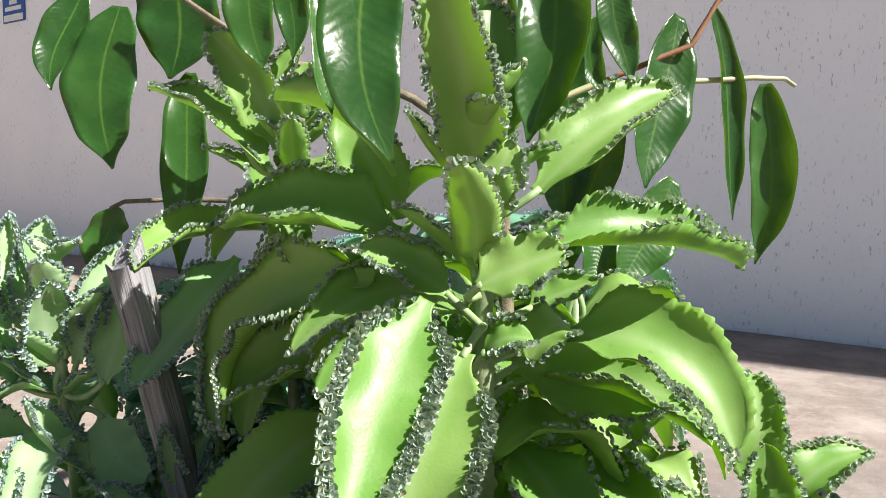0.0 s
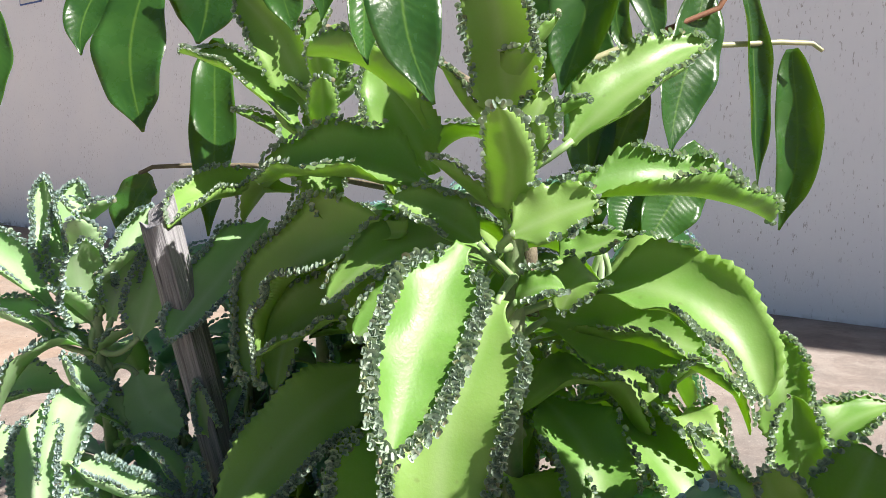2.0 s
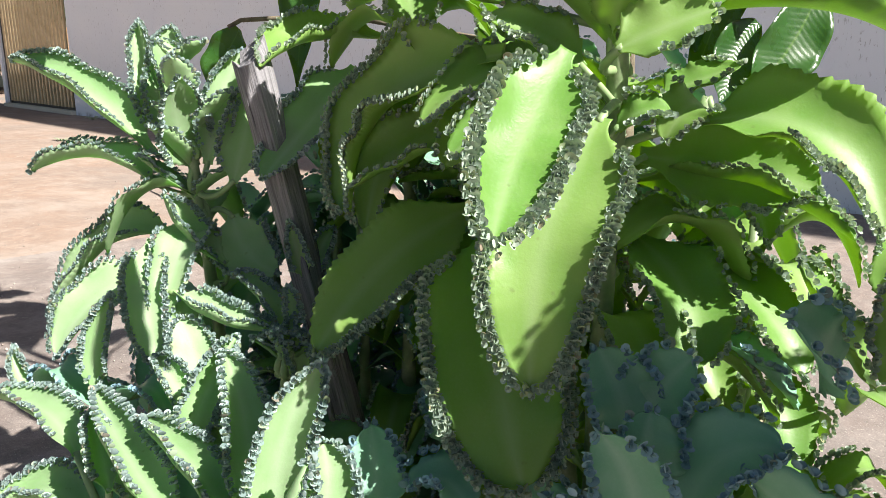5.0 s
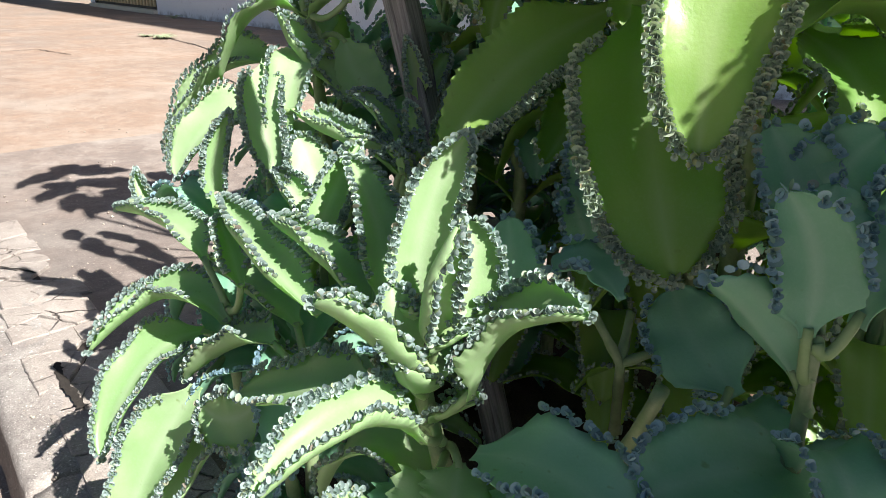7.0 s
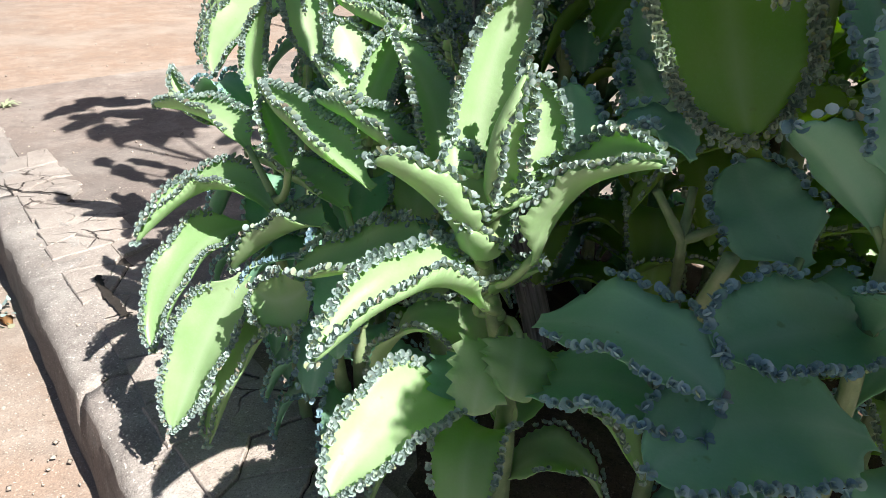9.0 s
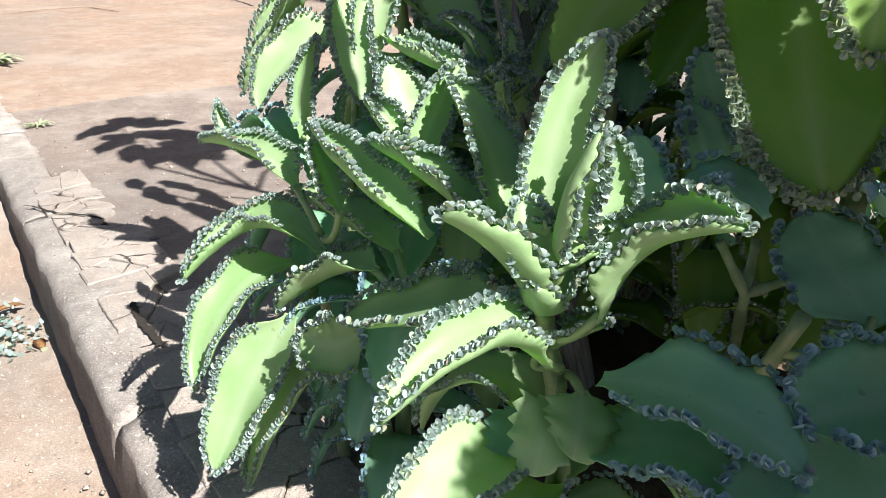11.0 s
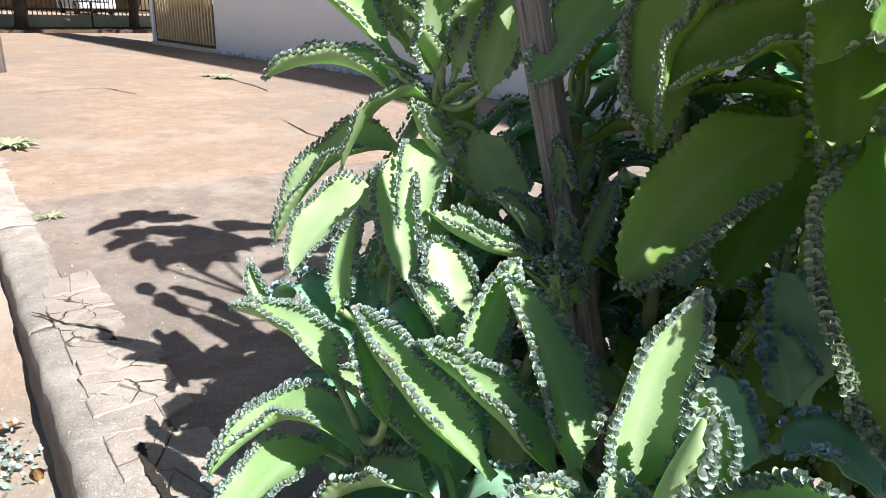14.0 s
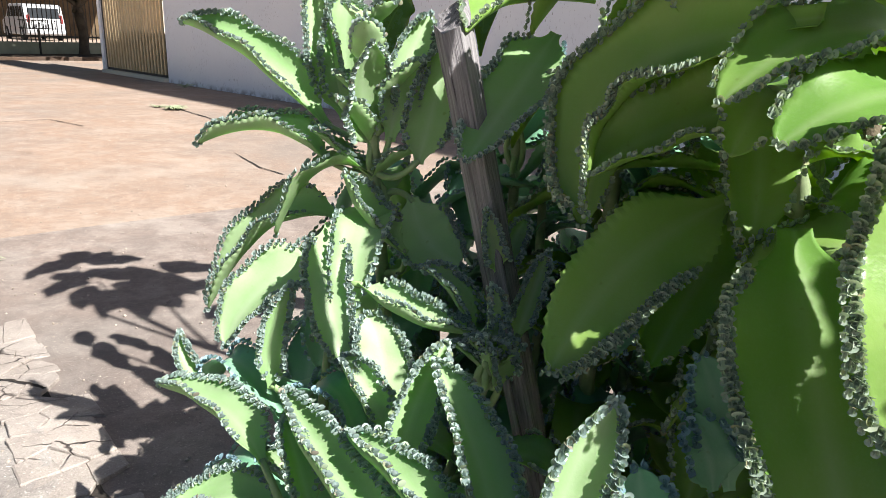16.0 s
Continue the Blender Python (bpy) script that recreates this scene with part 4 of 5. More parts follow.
leaf(middle, (-0.311, 0.850, 0.467), (-0.333, 0.859, 0.511), (-0.368, 0.857, 0.529), (0.039, -0.217, 0.975), 0.034, 62)
leaf(middle, (-0.286, 0.817, 0.479), (-0.287, 0.815, 0.507), (-0.292, 0.821, 0.529), (0.386, -0.678, 0.626), 0.024, 62)
leaf(middle, (-0.298, 0.892, 0.522), (-0.305, 0.890, 0.553), (-0.312, 0.888, 0.586), (0.212, -0.738, 0.641), 0.034, 75)
leaf(middle, (-0.269, 0.859, 0.463), (-0.262, 0.875, 0.508), (-0.247, 0.891, 0.547), (0.094, -0.640, 0.763), 0.039, 81)
leaf(middle, (-0.295, 0.913, 0.516), (-0.289, 0.923, 0.545), (-0.278, 0.943, 0.567), (0.373, -0.640, 0.671), 0.039, 75)
leaf(middle, (-0.276, 0.805, 0.433), (-0.279, 0.794, 0.468), (-0.288, 0.779, 0.496), (0.360, -0.603, 0.712), 0.039, 62)
leaf(front, (-0.471, 0.699, 0.382), (-0.548, 0.743, 0.398), (-0.630, 0.777, 0.395), (0.362, -0.100, 0.927), 0.054, 62)
leaf(front, (-0.427, 0.655, 0.339), (-0.512, 0.694, 0.346), (-0.567, 0.629, 0.301), (0.178, -0.042, 0.983), 0.058, 69)
leaf(front, (-0.163, 0.529, 0.383), (-0.137, 0.528, 0.438), (-0.088, 0.509, 0.467), (0.208, -0.177, 0.962), 0.064, 75)
leaf(front, (-0.204, 0.547, 0.430), (-0.202, 0.563, 0.498), (-0.181, 0.585, 0.556), (0.409, -0.582, 0.703), 0.055, 65)
leaf(front, (-0.240, 0.574, 0.423), (-0.273, 0.639, 0.458), (-0.320, 0.723, 0.493), (0.400, -0.471, 0.786), 0.054, 62)
leaf(front, (-0.190, 0.539, 0.418), (-0.187, 0.527, 0.464), (-0.174, 0.531, 0.510), (0.693, -0.388, 0.608), 0.043, 81)
leaf(front, (-0.177, 0.549, 0.432), (-0.170, 0.566, 0.463), (-0.179, 0.579, 0.495), (0.494, -0.560, 0.665), 0.049, 49)
leaf(front, (-0.202, 0.522, 0.412), (-0.210, 0.521, 0.440), (-0.218, 0.530, 0.461), (0.274, -0.658, 0.701), 0.039, 49)
leaf(front, (-0.206, 0.523, 0.393), (-0.231, 0.513, 0.433), (-0.265, 0.503, 0.455), (0.392, 0.406, 0.825), 0.054, 69)
leaf(front, (-0.295, 0.575, 0.407), (-0.378, 0.652, 0.424), (-0.464, 0.728, 0.439), (0.342, -0.220, 0.914), 0.054, 81)
leaf(front, (-0.251, 0.579, 0.415), (-0.311, 0.619, 0.436), (-0.380, 0.673, 0.444), (0.369, -0.069, 0.927), 0.049, 69)
leaf(front, (-0.191, 0.517, 0.349), (-0.239, 0.488, 0.386), (-0.273, 0.412, 0.364), (0.163, 0.018, 0.986), 0.058, 81)
leaf(front, (-0.232, 0.518, 0.396), (-0.279, 0.529, 0.374), (-0.360, 0.556, 0.334), (0.314, -0.359, 0.879), 0.058, 56)
leaf(front, (-0.488, 0.709, 0.293), (-0.530, 0.661, 0.264), (-0.551, 0.600, 0.195), (0.102, -0.183, 0.978), 0.068, 56)
leaf(front, (-0.447, 0.624, 0.284), (-0.466, 0.591, 0.225), (-0.501, 0.545, 0.148), (0.227, -0.467, 0.855), 0.073, 49)
leaf(front, (-0.375, 0.598, 0.287), (-0.428, 0.587, 0.221), (-0.476, 0.561, 0.121), (-0.029, -0.305, 0.952), 0.058, 49)
leaf(front, (-0.344, 0.640, 0.356), (-0.414, 0.692, 0.361), (-0.494, 0.735, 0.364), (0.259, -0.132, 0.957), 0.058, 62)
leaf(front, (-0.354, 0.612, 0.351), (-0.410, 0.632, 0.328), (-0.469, 0.639, 0.279), (0.178, -0.042, 0.983), 0.054, 69)
leaf(front, (-0.212, 0.517, 0.275), (-0.243, 0.460, 0.290), (-0.266, 0.402, 0.268), (0.200, -0.380, 0.900), 0.066, 48)
leaf(low, (-0.157, 0.527, 0.338), (-0.098, 0.494, 0.357), (-0.043, 0.459, 0.347), (0.065, -0.300, 0.950), 0.074, 38)
leaf(low, (0.081, 0.572, 0.344), (-0.004, 0.513, 0.363), (-0.043, 0.479, 0.363), (0.098, -0.364, 0.926), 0.080, 35)
leaf(low, (-0.166, 0.521, 0.284), (-0.099, 0.490, 0.323), (-0.048, 0.451, 0.322), (0.065, -0.242, 0.968), 0.090, 35)
leaf(low, (0.057, 0.499, 0.305), (-0.015, 0.464, 0.319), (-0.079, 0.422, 0.316), (0.098, -0.364, 0.926), 0.100, 25)
leaf(low, (0.029, 0.614, 0.362), (-0.001, 0.646, 0.394), (-0.022, 0.676, 0.418), (0.004, -0.739, 0.674), 0.075, 20)
leaf(low, (-0.207, 0.538, 0.295), (-0.210, 0.511, 0.288), (-0.210, 0.493, 0.276), (0.156, -0.578, 0.801), 0.050, 10, 1.1)
leaf(shaded, (0.043, 0.543, 0.454), (0.031, 0.541, 0.504), (0.013, 0.536, 0.548), (-0.068, -0.884, 0.462), 0.055, 40)
leaf(shaded, (0.053, 0.617, 0.517), (0.065, 0.617, 0.545), (0.084, 0.617, 0.569), (-0.132, -0.603, 0.786), 0.055, 35)
leaf(shaded, (0.042, 0.613, 0.509), (0.031, 0.620, 0.536), (0.018, 0.628, 0.567), (0.124, -0.869, 0.479), 0.060, 40)
leaf(shaded, (0.072, 0.550, 0.462), (0.097, 0.560, 0.515), (0.133, 0.560, 0.532), (-0.203, -0.285, 0.937), 0.070, 40)
leaf(shaded, (0.048, 0.556, 0.417), (0.017, 0.556, 0.460), (-0.017, 0.547, 0.483), (0.066, 0.649, 0.757), 0.055, 45)
leaf(shaded, (-0.067, 0.578, 0.449), (-0.091, 0.599, 0.461), (-0.116, 0.594, 0.458), (-0.022, -0.121, 0.992), 0.045, 45)
leaf(shaded, (0.166, 0.595, 0.559), (0.153, 0.585, 0.600), (0.125, 0.566, 0.620), (0.062, -0.583, 0.810), 0.060, 45)
leaf(shaded, (0.210, 0.735, 0.479), (0.178, 0.742, 0.515), (0.142, 0.742, 0.533), (-0.022, -0.121, 0.992), 0.060, 45)
leaf(shaded, (0.055, 0.576, 0.486), (0.052, 0.575, 0.517), (0.052, 0.583, 0.542), (0.124, -0.869, 0.479), 0.050, 30)
leaf(shaded, (0.166, 0.538, 0.478), (0.136, 0.542, 0.507), (0.111, 0.552, 0.517), (-0.143, 0.679, 0.720), 0.060, 30)
leaf(shaded, (-0.144, 0.609, 0.417), (-0.149, 0.628, 0.446), (-0.157, 0.638, 0.481), (0.124, -0.869, 0.479), 0.050, 40)
leaf(edge, (0.332, 0.867, 0.537), (0.333, 0.857, 0.604), (0.347, 0.915, 0.654), (-0.168, -0.929, 0.330), 0.060, 50)
leaf(edge, (0.285, 0.735, 0.545), (0.290, 0.741, 0.586), (0.284, 0.749, 0.636), (-0.166, -0.894, 0.415), 0.055, 40)
leaf(edge, (0.316, 0.758, 0.558), (0.347, 0.765, 0.595), (0.402, 0.790, 0.615), (-0.007, -0.267, 0.964), 0.055, 40)
leaf(edge, (0.219, 0.596, 0.574), (0.201, 0.590, 0.606), (0.185, 0.584, 0.638), (0.025, -0.940, 0.339), 0.050, 30)
leaf(edge, (0.235, 0.597, 0.575), (0.250, 0.603, 0.614), (0.285, 0.627, 0.635), (-0.203, -0.646, 0.735), 0.060, 45)
leaf(edge, (0.247, 0.691, 0.524), (0.199, 0.678, 0.584), (0.167, 0.673, 0.628), (0.227, -0.436, 0.871), 0.060, 40)
leaf(middle, (-0.364, 0.734, 0.410), (-0.399, 0.757, 0.438), (-0.425, 0.778, 0.456), (0.501, -0.440, 0.745), 0.043, 75)
leaf(middle, (-0.381, 0.771, 0.403), (-0.395, 0.794, 0.450), (-0.413, 0.812, 0.488), (0.373, -0.640, 0.671), 0.053, 20)
leaf(front, (-0.337, 0.667, 0.414), (-0.340, 0.702, 0.460), (-0.318, 0.742, 0.502), (0.427, -0.615, 0.663), 0.049, 69)
leaf(front, (-0.568, 0.823, 0.364), (-0.619, 0.829, 0.385), (-0.649, 0.844, 0.422), (0.335, -0.520, 0.786), 0.034, 75)
leaf(front, (-0.398, 0.641, 0.388), (-0.426, 0.667, 0.409), (-0.447, 0.695, 0.432), (0.375, -0.574, 0.728), 0.034, 62)
leaf(front, (-0.354, 0.572, 0.315), (-0.380, 0.568, 0.298), (-0.408, 0.574, 0.302), (0.440, -0.757, 0.483), 0.053, 20)
leaf(front, (-0.184, 0.525, 0.315), (-0.190, 0.498, 0.309), (-0.191, 0.476, 0.288), (0.351, -0.492, 0.797), 0.048, 12, 1.1)
leaf(front, (-0.169, 0.533, 0.323), (-0.164, 0.507, 0.313), (-0.168, 0.488, 0.298), (0.351, -0.492, 0.797), 0.048, 12, 1.1)
leaf(post_side, (-0.267, 1.019, 0.763), (-0.307, 0.950, 0.710), (-0.329, 0.859, 0.642), (-0.100, -0.845, 0.525), 0.080, 25)
leaf(shaded, (-0.081, 0.708, 0.428), (-0.096, 0.722, 0.482), (-0.113, 0.732, 0.527), (0.189, -0.858, 0.477), 0.050, 30)
leaf(shaded, (-0.095, 0.696, 0.433), (-0.107, 0.702, 0.462), (-0.122, 0.708, 0.490), (0.160, -0.761, 0.629), 0.040, 35)
leaf(centre, (-0.046, 0.810, 0.828), (-0.076, 0.837, 0.899), (-0.108, 0.862, 0.951), (-0.191, -0.909, 0.371), 0.070, 35)
leaf(centre, (0.047, 0.757, 0.896), (0.040, 0.763, 0.960), (0.033, 0.790, 1.024), (-0.001, -0.956, 0.294), 0.055, 40)
leaf(centre, (0.027, 0.719, 0.718), (0.045, 0.710, 0.733), (0.069, 0.711, 0.735), (-0.016, -0.517, 0.856), 0.040, 30)
leaf(centre, (0.076, 0.802, 0.744), (0.103, 0.803, 0.756), (0.141, 0.805, 0.773), (-0.018, -0.395, 0.918), 0.050, 35)
leaf(centre, (-0.076, 0.783, 0.716), (-0.149, 0.801, 0.698), (-0.218, 0.797, 0.646), (-0.396, -0.608, 0.688), 0.090, 60)
leaf(centre, (-0.027, 0.890, 0.657), (-0.005, 0.878, 0.671), (0.026, 0.863, 0.671), (-0.008, -0.123, 0.992), 0.070, 30)
leaf(centre, (-0.008, 0.884, 0.624), (0.011, 0.850, 0.638), (0.039, 0.816, 0.615), (-0.084, -0.612, 0.786), 0.090, 30)
# -- end of kalanchoe leaves --


def before_post(q):
    """The open gap in the leaves on the street side of the weathered post."""
    k = (q[1] - 0.15) / 0.765
    return 0.35 < k < 1.1 and q[2] > 0.33 and abs(q[0] - k * (-0.171 - 0.188 * (q[2] / 0.765 if k > 0.9 else 0.8))) < 0.080


def whorls(p, foot, head, z0, z1, count, length, width, seed):
    """Lower leaves in crossed pairs round a stem, drooping with age."""
    r = np.random.default_rng(seed)
    a, b = np.array(foot), np.array(head)
    for i in range(count):
        z = z0 + (z1 - z0) * i / max(1, count - 1)
        c = a + (b - a) * (z - a[2]) / (b[2] - a[2])
        w = (i % 2) * math.pi / 2 + r.uniform(-0.35, 0.35)
        for half in (0, math.pi):
            d = np.array((math.cos(w + half), math.sin(w + half), 0))
            ln = length * r.uniform(0.8, 1.15)
            lift = r.uniform(-0.02, 0.04)
            if any(before_post(c + d * ln * f) for f in (0.3, 0.6, 0.9)):
                continue
            leaf(p, tuple(c), tuple(c + d * ln * 0.5 + (0, 0, lift + 0.02)), tuple(c + d * ln * 0.92 + (0, 0, lift - ln * r.uniform(0.2, 0.5))),
                 tuple(np.array((0, 0, 1)) + 0.3 * d), width * r.uniform(0.8, 1.1), 35, 0.3, 1.05, 0.75, True)


whorls(centre, (0.06, 0.84, 0.0), (0.03, 0.755, 0.70), 0.22, 0.60, 7, 0.17, 0.085, 3)
whorls(middle, (-0.33, 0.86, 0.0), (-0.30, 0.82, 0.45), 0.08, 0.47, 11, 0.125, 0.06, 5)
whorls(post_side, (-0.43, 0.98, 0.0), (-0.45, 0.95, 0.60), 0.10, 0.60, 11, 0.13, 0.06, 6)
whorls(back, (-0.20, 1.06, 0.0), (-0.19, 1.0, 0.5), 0.15, 0.84, 14, 0.15, 0.075, 8)
whorls(front, (-0.19, 0.60, 0.0), (-0.182, 0.573, 0.246), 0.12, 0.24, 3, 0.12, 0.06, 9)
whorls(shaded, (0.07, 0.58, 0.0), (0.06, 0.56, 0.3), 0.14, 0.34, 4, 0.12, 0.065, 11)
whorls(edge, (0.33, 0.78, 0.0), (0.33, 0.77, 0.4), 0.20, 0.45, 4, 0.11, 0.055, 13)

fill_a = plant("kalanchoe", (0.16, 0.98, 0.02), "leafy kalanchoe in the shade behind the tall one")
fill_b = plant("kalanchoe", (-0.06, 0.96, 0.02), "leafy kalanchoe in the dark middle of the bed")
fill_c = plant("kalanchoe", (0.27, 0.86, 0.02), "leafy kalanchoe near the far end of the bed")
fill_i = plant("kalanchoe", (-0.30, 1.08, 0.02), "leafy kalanchoe behind the weathered post")
fill_j = plant("kalanchoe", (0.04, 1.10, 0.02), "leafy kalanchoe round the young tree's foot")
fill_h = plant("kalanchoe", (0.16, 0.74, 0.02), "low kalanchoe under the arching leaves")
fill_e = plant("kalanchoe", (-0.50, 0.82, 0.02), "low kalanchoe with narrow leaves near the kerb")
fill_f = plant("kalanchoe", (-0.36, 0.68, 0.02), "low kalanchoe crowded under the sunlit leaves")
rear = [plant("kalanchoe", (x, y, 0.02), "leafy kalanchoe in the deep shade at the bed's rear") for x, y in ((-0.33, 1.16), (-0.20, 1.22), (-0.07, 1.28), (0.08, 1.24), (0.22, 1.18), (-0.14, 1.08), (-0.41, 1.13), (-0.26, 1.07), (-0.52, 1.12))]
# Three plants added out of view, placed to block sun from the lower leaves.
tall = plant("kalanchoe", (0.37, 0.43, 0.02), "tall dense kalanchoe added out of view at the bed's street end to block sun")
tall_end = plant("kalanchoe", (0.56, 0.46, 0.02), "tall dense kalanchoe added out of view at the bed's far corner to block sun")
tall_too = plant("kalanchoe", (0.36, 0.27, 0.02), "tall dense kalanchoe added out of view over the kerb to block sun")
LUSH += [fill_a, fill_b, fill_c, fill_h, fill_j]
for p, foot, head, z0, z1, count, ln, wd, seed in (
        (fill_a, (0.16, 0.98, 0.0), (0.15, 0.95, 0.74), 0.12, 0.70, 13, 0.16, 0.085, 21),
        (fill_b, (-0.06, 0.96, 0.0), (-0.07, 0.93, 0.84), 0.10, 0.82, 17, 0.16, 0.085, 22),
        (fill_c, (0.22, 0.87, 0.0), (0.19, 0.86, 0.62), 0.10, 0.58, 11, 0.13, 0.075, 23),
        (fill_i, (-0.30, 1.08, 0.0), (-0.31, 1.06, 0.72), 0.10, 0.72, 14, 0.15, 0.075, 31),
        (fill_j, (0.04, 1.10, 0.0), (0.04, 1.09, 0.74), 0.12, 0.70, 12, 0.16, 0.08, 32),
        (tall, (0.37, 0.43, 0.0), (0.37, 0.43, 1.0), 0.35, 0.95, 20, 0.135, 0.095, 25),
        (fill_e, (-0.50, 0.82, 0.0), (-0.50, 0.80, 0.36), 0.08, 0.36, 7, 0.12, 0.055, 27),
        (fill_f, (-0.36, 0.68, 0.0), (-0.35, 0.66, 0.32), 0.08, 0.30, 6, 0.12, 0.06, 28),
        (fill_h, (0.16, 0.74, 0.0), (0.16, 0.74, 0.42), 0.10, 0.40, 7, 0.12, 0.065, 30),
        (tall_end, (0.56, 0.46, 0.0), (0.56, 0.46, 1.0), 0.45, 0.94, 14, 0.13, 0.095, 34),
        (tall_too, (0.36, 0.27, 0.0), (0.36, 0.27, 1.0), 0.35, 0.90, 22, 0.135, 0.105, 26)):
    stem(p, [foot, head], 0.011, 0.005)
    whorls(p, foot, head, z0, z1, count, ln, wd, seed)


def apex(p, foot, head, count, length, width, seed):
    """Small upright young leaves in pairs round a shoot's top."""
    r = np.random.default_rng(seed)
    a, b = np.array(foot), np.array(head)
    for i in range(count):
        c = a + (b - a) * i / count
        w = i * math.pi / 2 + r.uniform(-0.3, 0.3)
        for half in (0, math.pi):
            d = np.array((math.cos(w + half), math.sin(w + half), 0))
            ln = length * (1.1 - 0.6 * i / count) * r.uniform(0.8, 1.2)
            leaf(p, tuple(c), tuple(c + d * ln * 0.42 + (0, 0, ln * 0.35)), tuple(c + d * ln * 0.75 + (0, 0, ln * r.uniform(0.45, 0.8))),
                 tuple(np.array((0, 0, 0.8)) - 0.6 * d), width * r.uniform(0.8, 1.1), 40, 0.1, 0.9)


apex(centre, (0.03, 0.745, 0.78), (0.02, 0.725, 0.96), 5, 0.085, 0.036, 41)
apex(back, (-0.185, 0.96, 0.84), (-0.18, 0.96, 0.95), 4, 0.08, 0.032, 42)
apex(post_side, (-0.455, 0.945, 0.60), (-0.46, 0.94, 0.80), 5, 0.08, 0.034, 43)
apex(middle, (-0.288, 0.797, 0.455), (-0.288, 0.795, 0.487), 4, 0.034, 0.016, 47)
apex(front, (-0.20, 0.55, 0.34), (-0.205, 0.54, 0.46), 4, 0.06, 0.03, 44)

for k, p in enumerate(rear):
    foot = p.matrix_basis.translation
    top = (0.60, 0.64, 0.72, 0.76, 0.70, 0.62, 0.52, 0.58, 0.40)[k]
    stem(p, [(foot.x, foot.y, 0.0), (foot.x - 0.01, foot.y - 0.02, top)], 0.011, 0.005)
    whorls(p, (foot.x, foot.y, 0.0), (foot.x - 0.01, foot.y - 0.02, top), 0.08, top, 9, 0.15, 0.085, 60 + k)
# Extra leaves added to keep sun off the broad leaf below them.
leaf(centre, (0.02, 0.75, 0.74), (-0.05, 0.735, 0.765), (-0.13, 0.71, 0.72), (0.4, -0.2, 0.9), 0.095, 22)
leaf(centre, (0.02, 0.74, 0.71), (-0.04, 0.70, 0.735), (-0.10, 0.665, 0.70), (0.4, -0.2, 0.9), 0.08, 25)
# Top leaves added out of view to block more sun from the low plants.
stem(tall, [(0.37, 0.43, 0.99), (0.38, 0.44, 1.09)], 0.006, 0.004)
leaf(tall, (0.38, 0.44, 1.07), (0.43, 0.49, 1.105), (0.475, 0.54, 1.10), (0.6, -0.3, 0.8), 0.085, 20)
leaf(tall, (0.38, 0.44, 1.04), (0.45, 0.47, 1.06), (0.50, 0.50, 1.04), (0.6, -0.3, 0.8), 0.085, 20)

# ---- the young tree with long drooping leaves ----
young_tree = thing("young_tree", (0.10, 1.12, 0.0), "young tree with long glossy drooping dark green leaves", "tree")


def limb(points, r0, r1, mat, name="branch"):
    pts = []
    for a, b in zip(points, points[1:]):
        a, b = Vector(a), Vector(b)
        pts += [a.lerp(b, k / 5) for k in range(5)]
    pts.append(Vector(points[-1]))
    part(name, tube(pts, [r0 + (r1 - r0) * i / (len(pts) - 1) for i in range(len(pts))], 9, wobble=0.15), mat, young_tree, "", True)


limb([(-0.12, 1.06, 1.00), (-0.22, 1.03, 1.01), (-0.30, 1.03, 1.06), (-0.385, 1.06, 1.115)], 0.005, 0.003, BARK)
limb([(0.06, 1.05, 0.90), (-0.05, 1.06, 0.97), (-0.12, 1.06, 1.00)], 0.007, 0.005, BARK)
limb([(-0.30, 1.16, 0.83), (-0.40, 1.17, 0.83), (-0.48, 1.17, 0.825), (-0.50, 1.17, 0.815)], 0.004, 0.003, BARK)
limb([(0.07, 1.08, 0.75), (-0.10, 1.12, 0.80), (-0.30, 1.16, 0.83)], 0.006, 0.004, BARK)
limb([(0.06, 1.06, 0.94), (0.20, 1.08, 1.0), (0.31, 1.10, 1.005), (0.42, 1.13, 1.017), (0.475, 1.15, 1.02), (0.49, 1.15, 1.01)], 0.005, 0.0028, TWIG)
limb([(0.20, 1.08, 1.00), (0.315, 1.08, 1.05), (0.345, 1.08, 1.105), (0.365, 1.08, 1.125), (0.38, 1.08, 1.12)], 0.004, 0.003, REDTWIG)
limb([(0.10, 1.12, 0.0), (0.09, 1.08, 0.5), (0.06, 1.05, 0.95), (0.05, 1.02, 1.35)], 0.016, 0.009, BARK, "trunk")
# -- tree leaves --
tree_leaf((-0.457, 1.111, 1.092), (-0.460, 1.080, 0.983), (-0.446, 1.059, 0.871), (-0.005, -0.957, 0.289), 0.098, 15)
tree_leaf((-0.521, 1.154, 1.125), (-0.550, 1.138, 1.059), (-0.548, 1.120, 0.979), (0.286, -0.953, 0.097), 0.060, 30)
tree_leaf((-0.366, 1.153, 1.011), (-0.369, 1.111, 0.889), (-0.358, 1.066, 0.734), (-0.005, -0.957, 0.289), 0.070, 35)
tree_leaf((-0.379, 1.138, 1.169), (-0.381, 1.130, 1.084), (-0.391, 1.122, 0.998), (-0.005, -0.957, 0.289), 0.120, 15)
tree_leaf((-0.489, 1.175, 0.816), (-0.506, 1.171, 0.772), (-0.505, 1.145, 0.712), (-0.197, -0.940, 0.279), 0.070, 30)
tree_leaf((-0.067, 0.634, 1.047), (-0.060, 0.595, 0.958), (-0.039, 0.587, 0.874), (0.192, -0.962, 0.194), 0.055, 20)
tree_leaf((-0.123, 0.776, 1.059), (-0.113, 0.748, 0.976), (-0.093, 0.712, 0.916), (0.286, -0.953, 0.097), 0.035, 50)
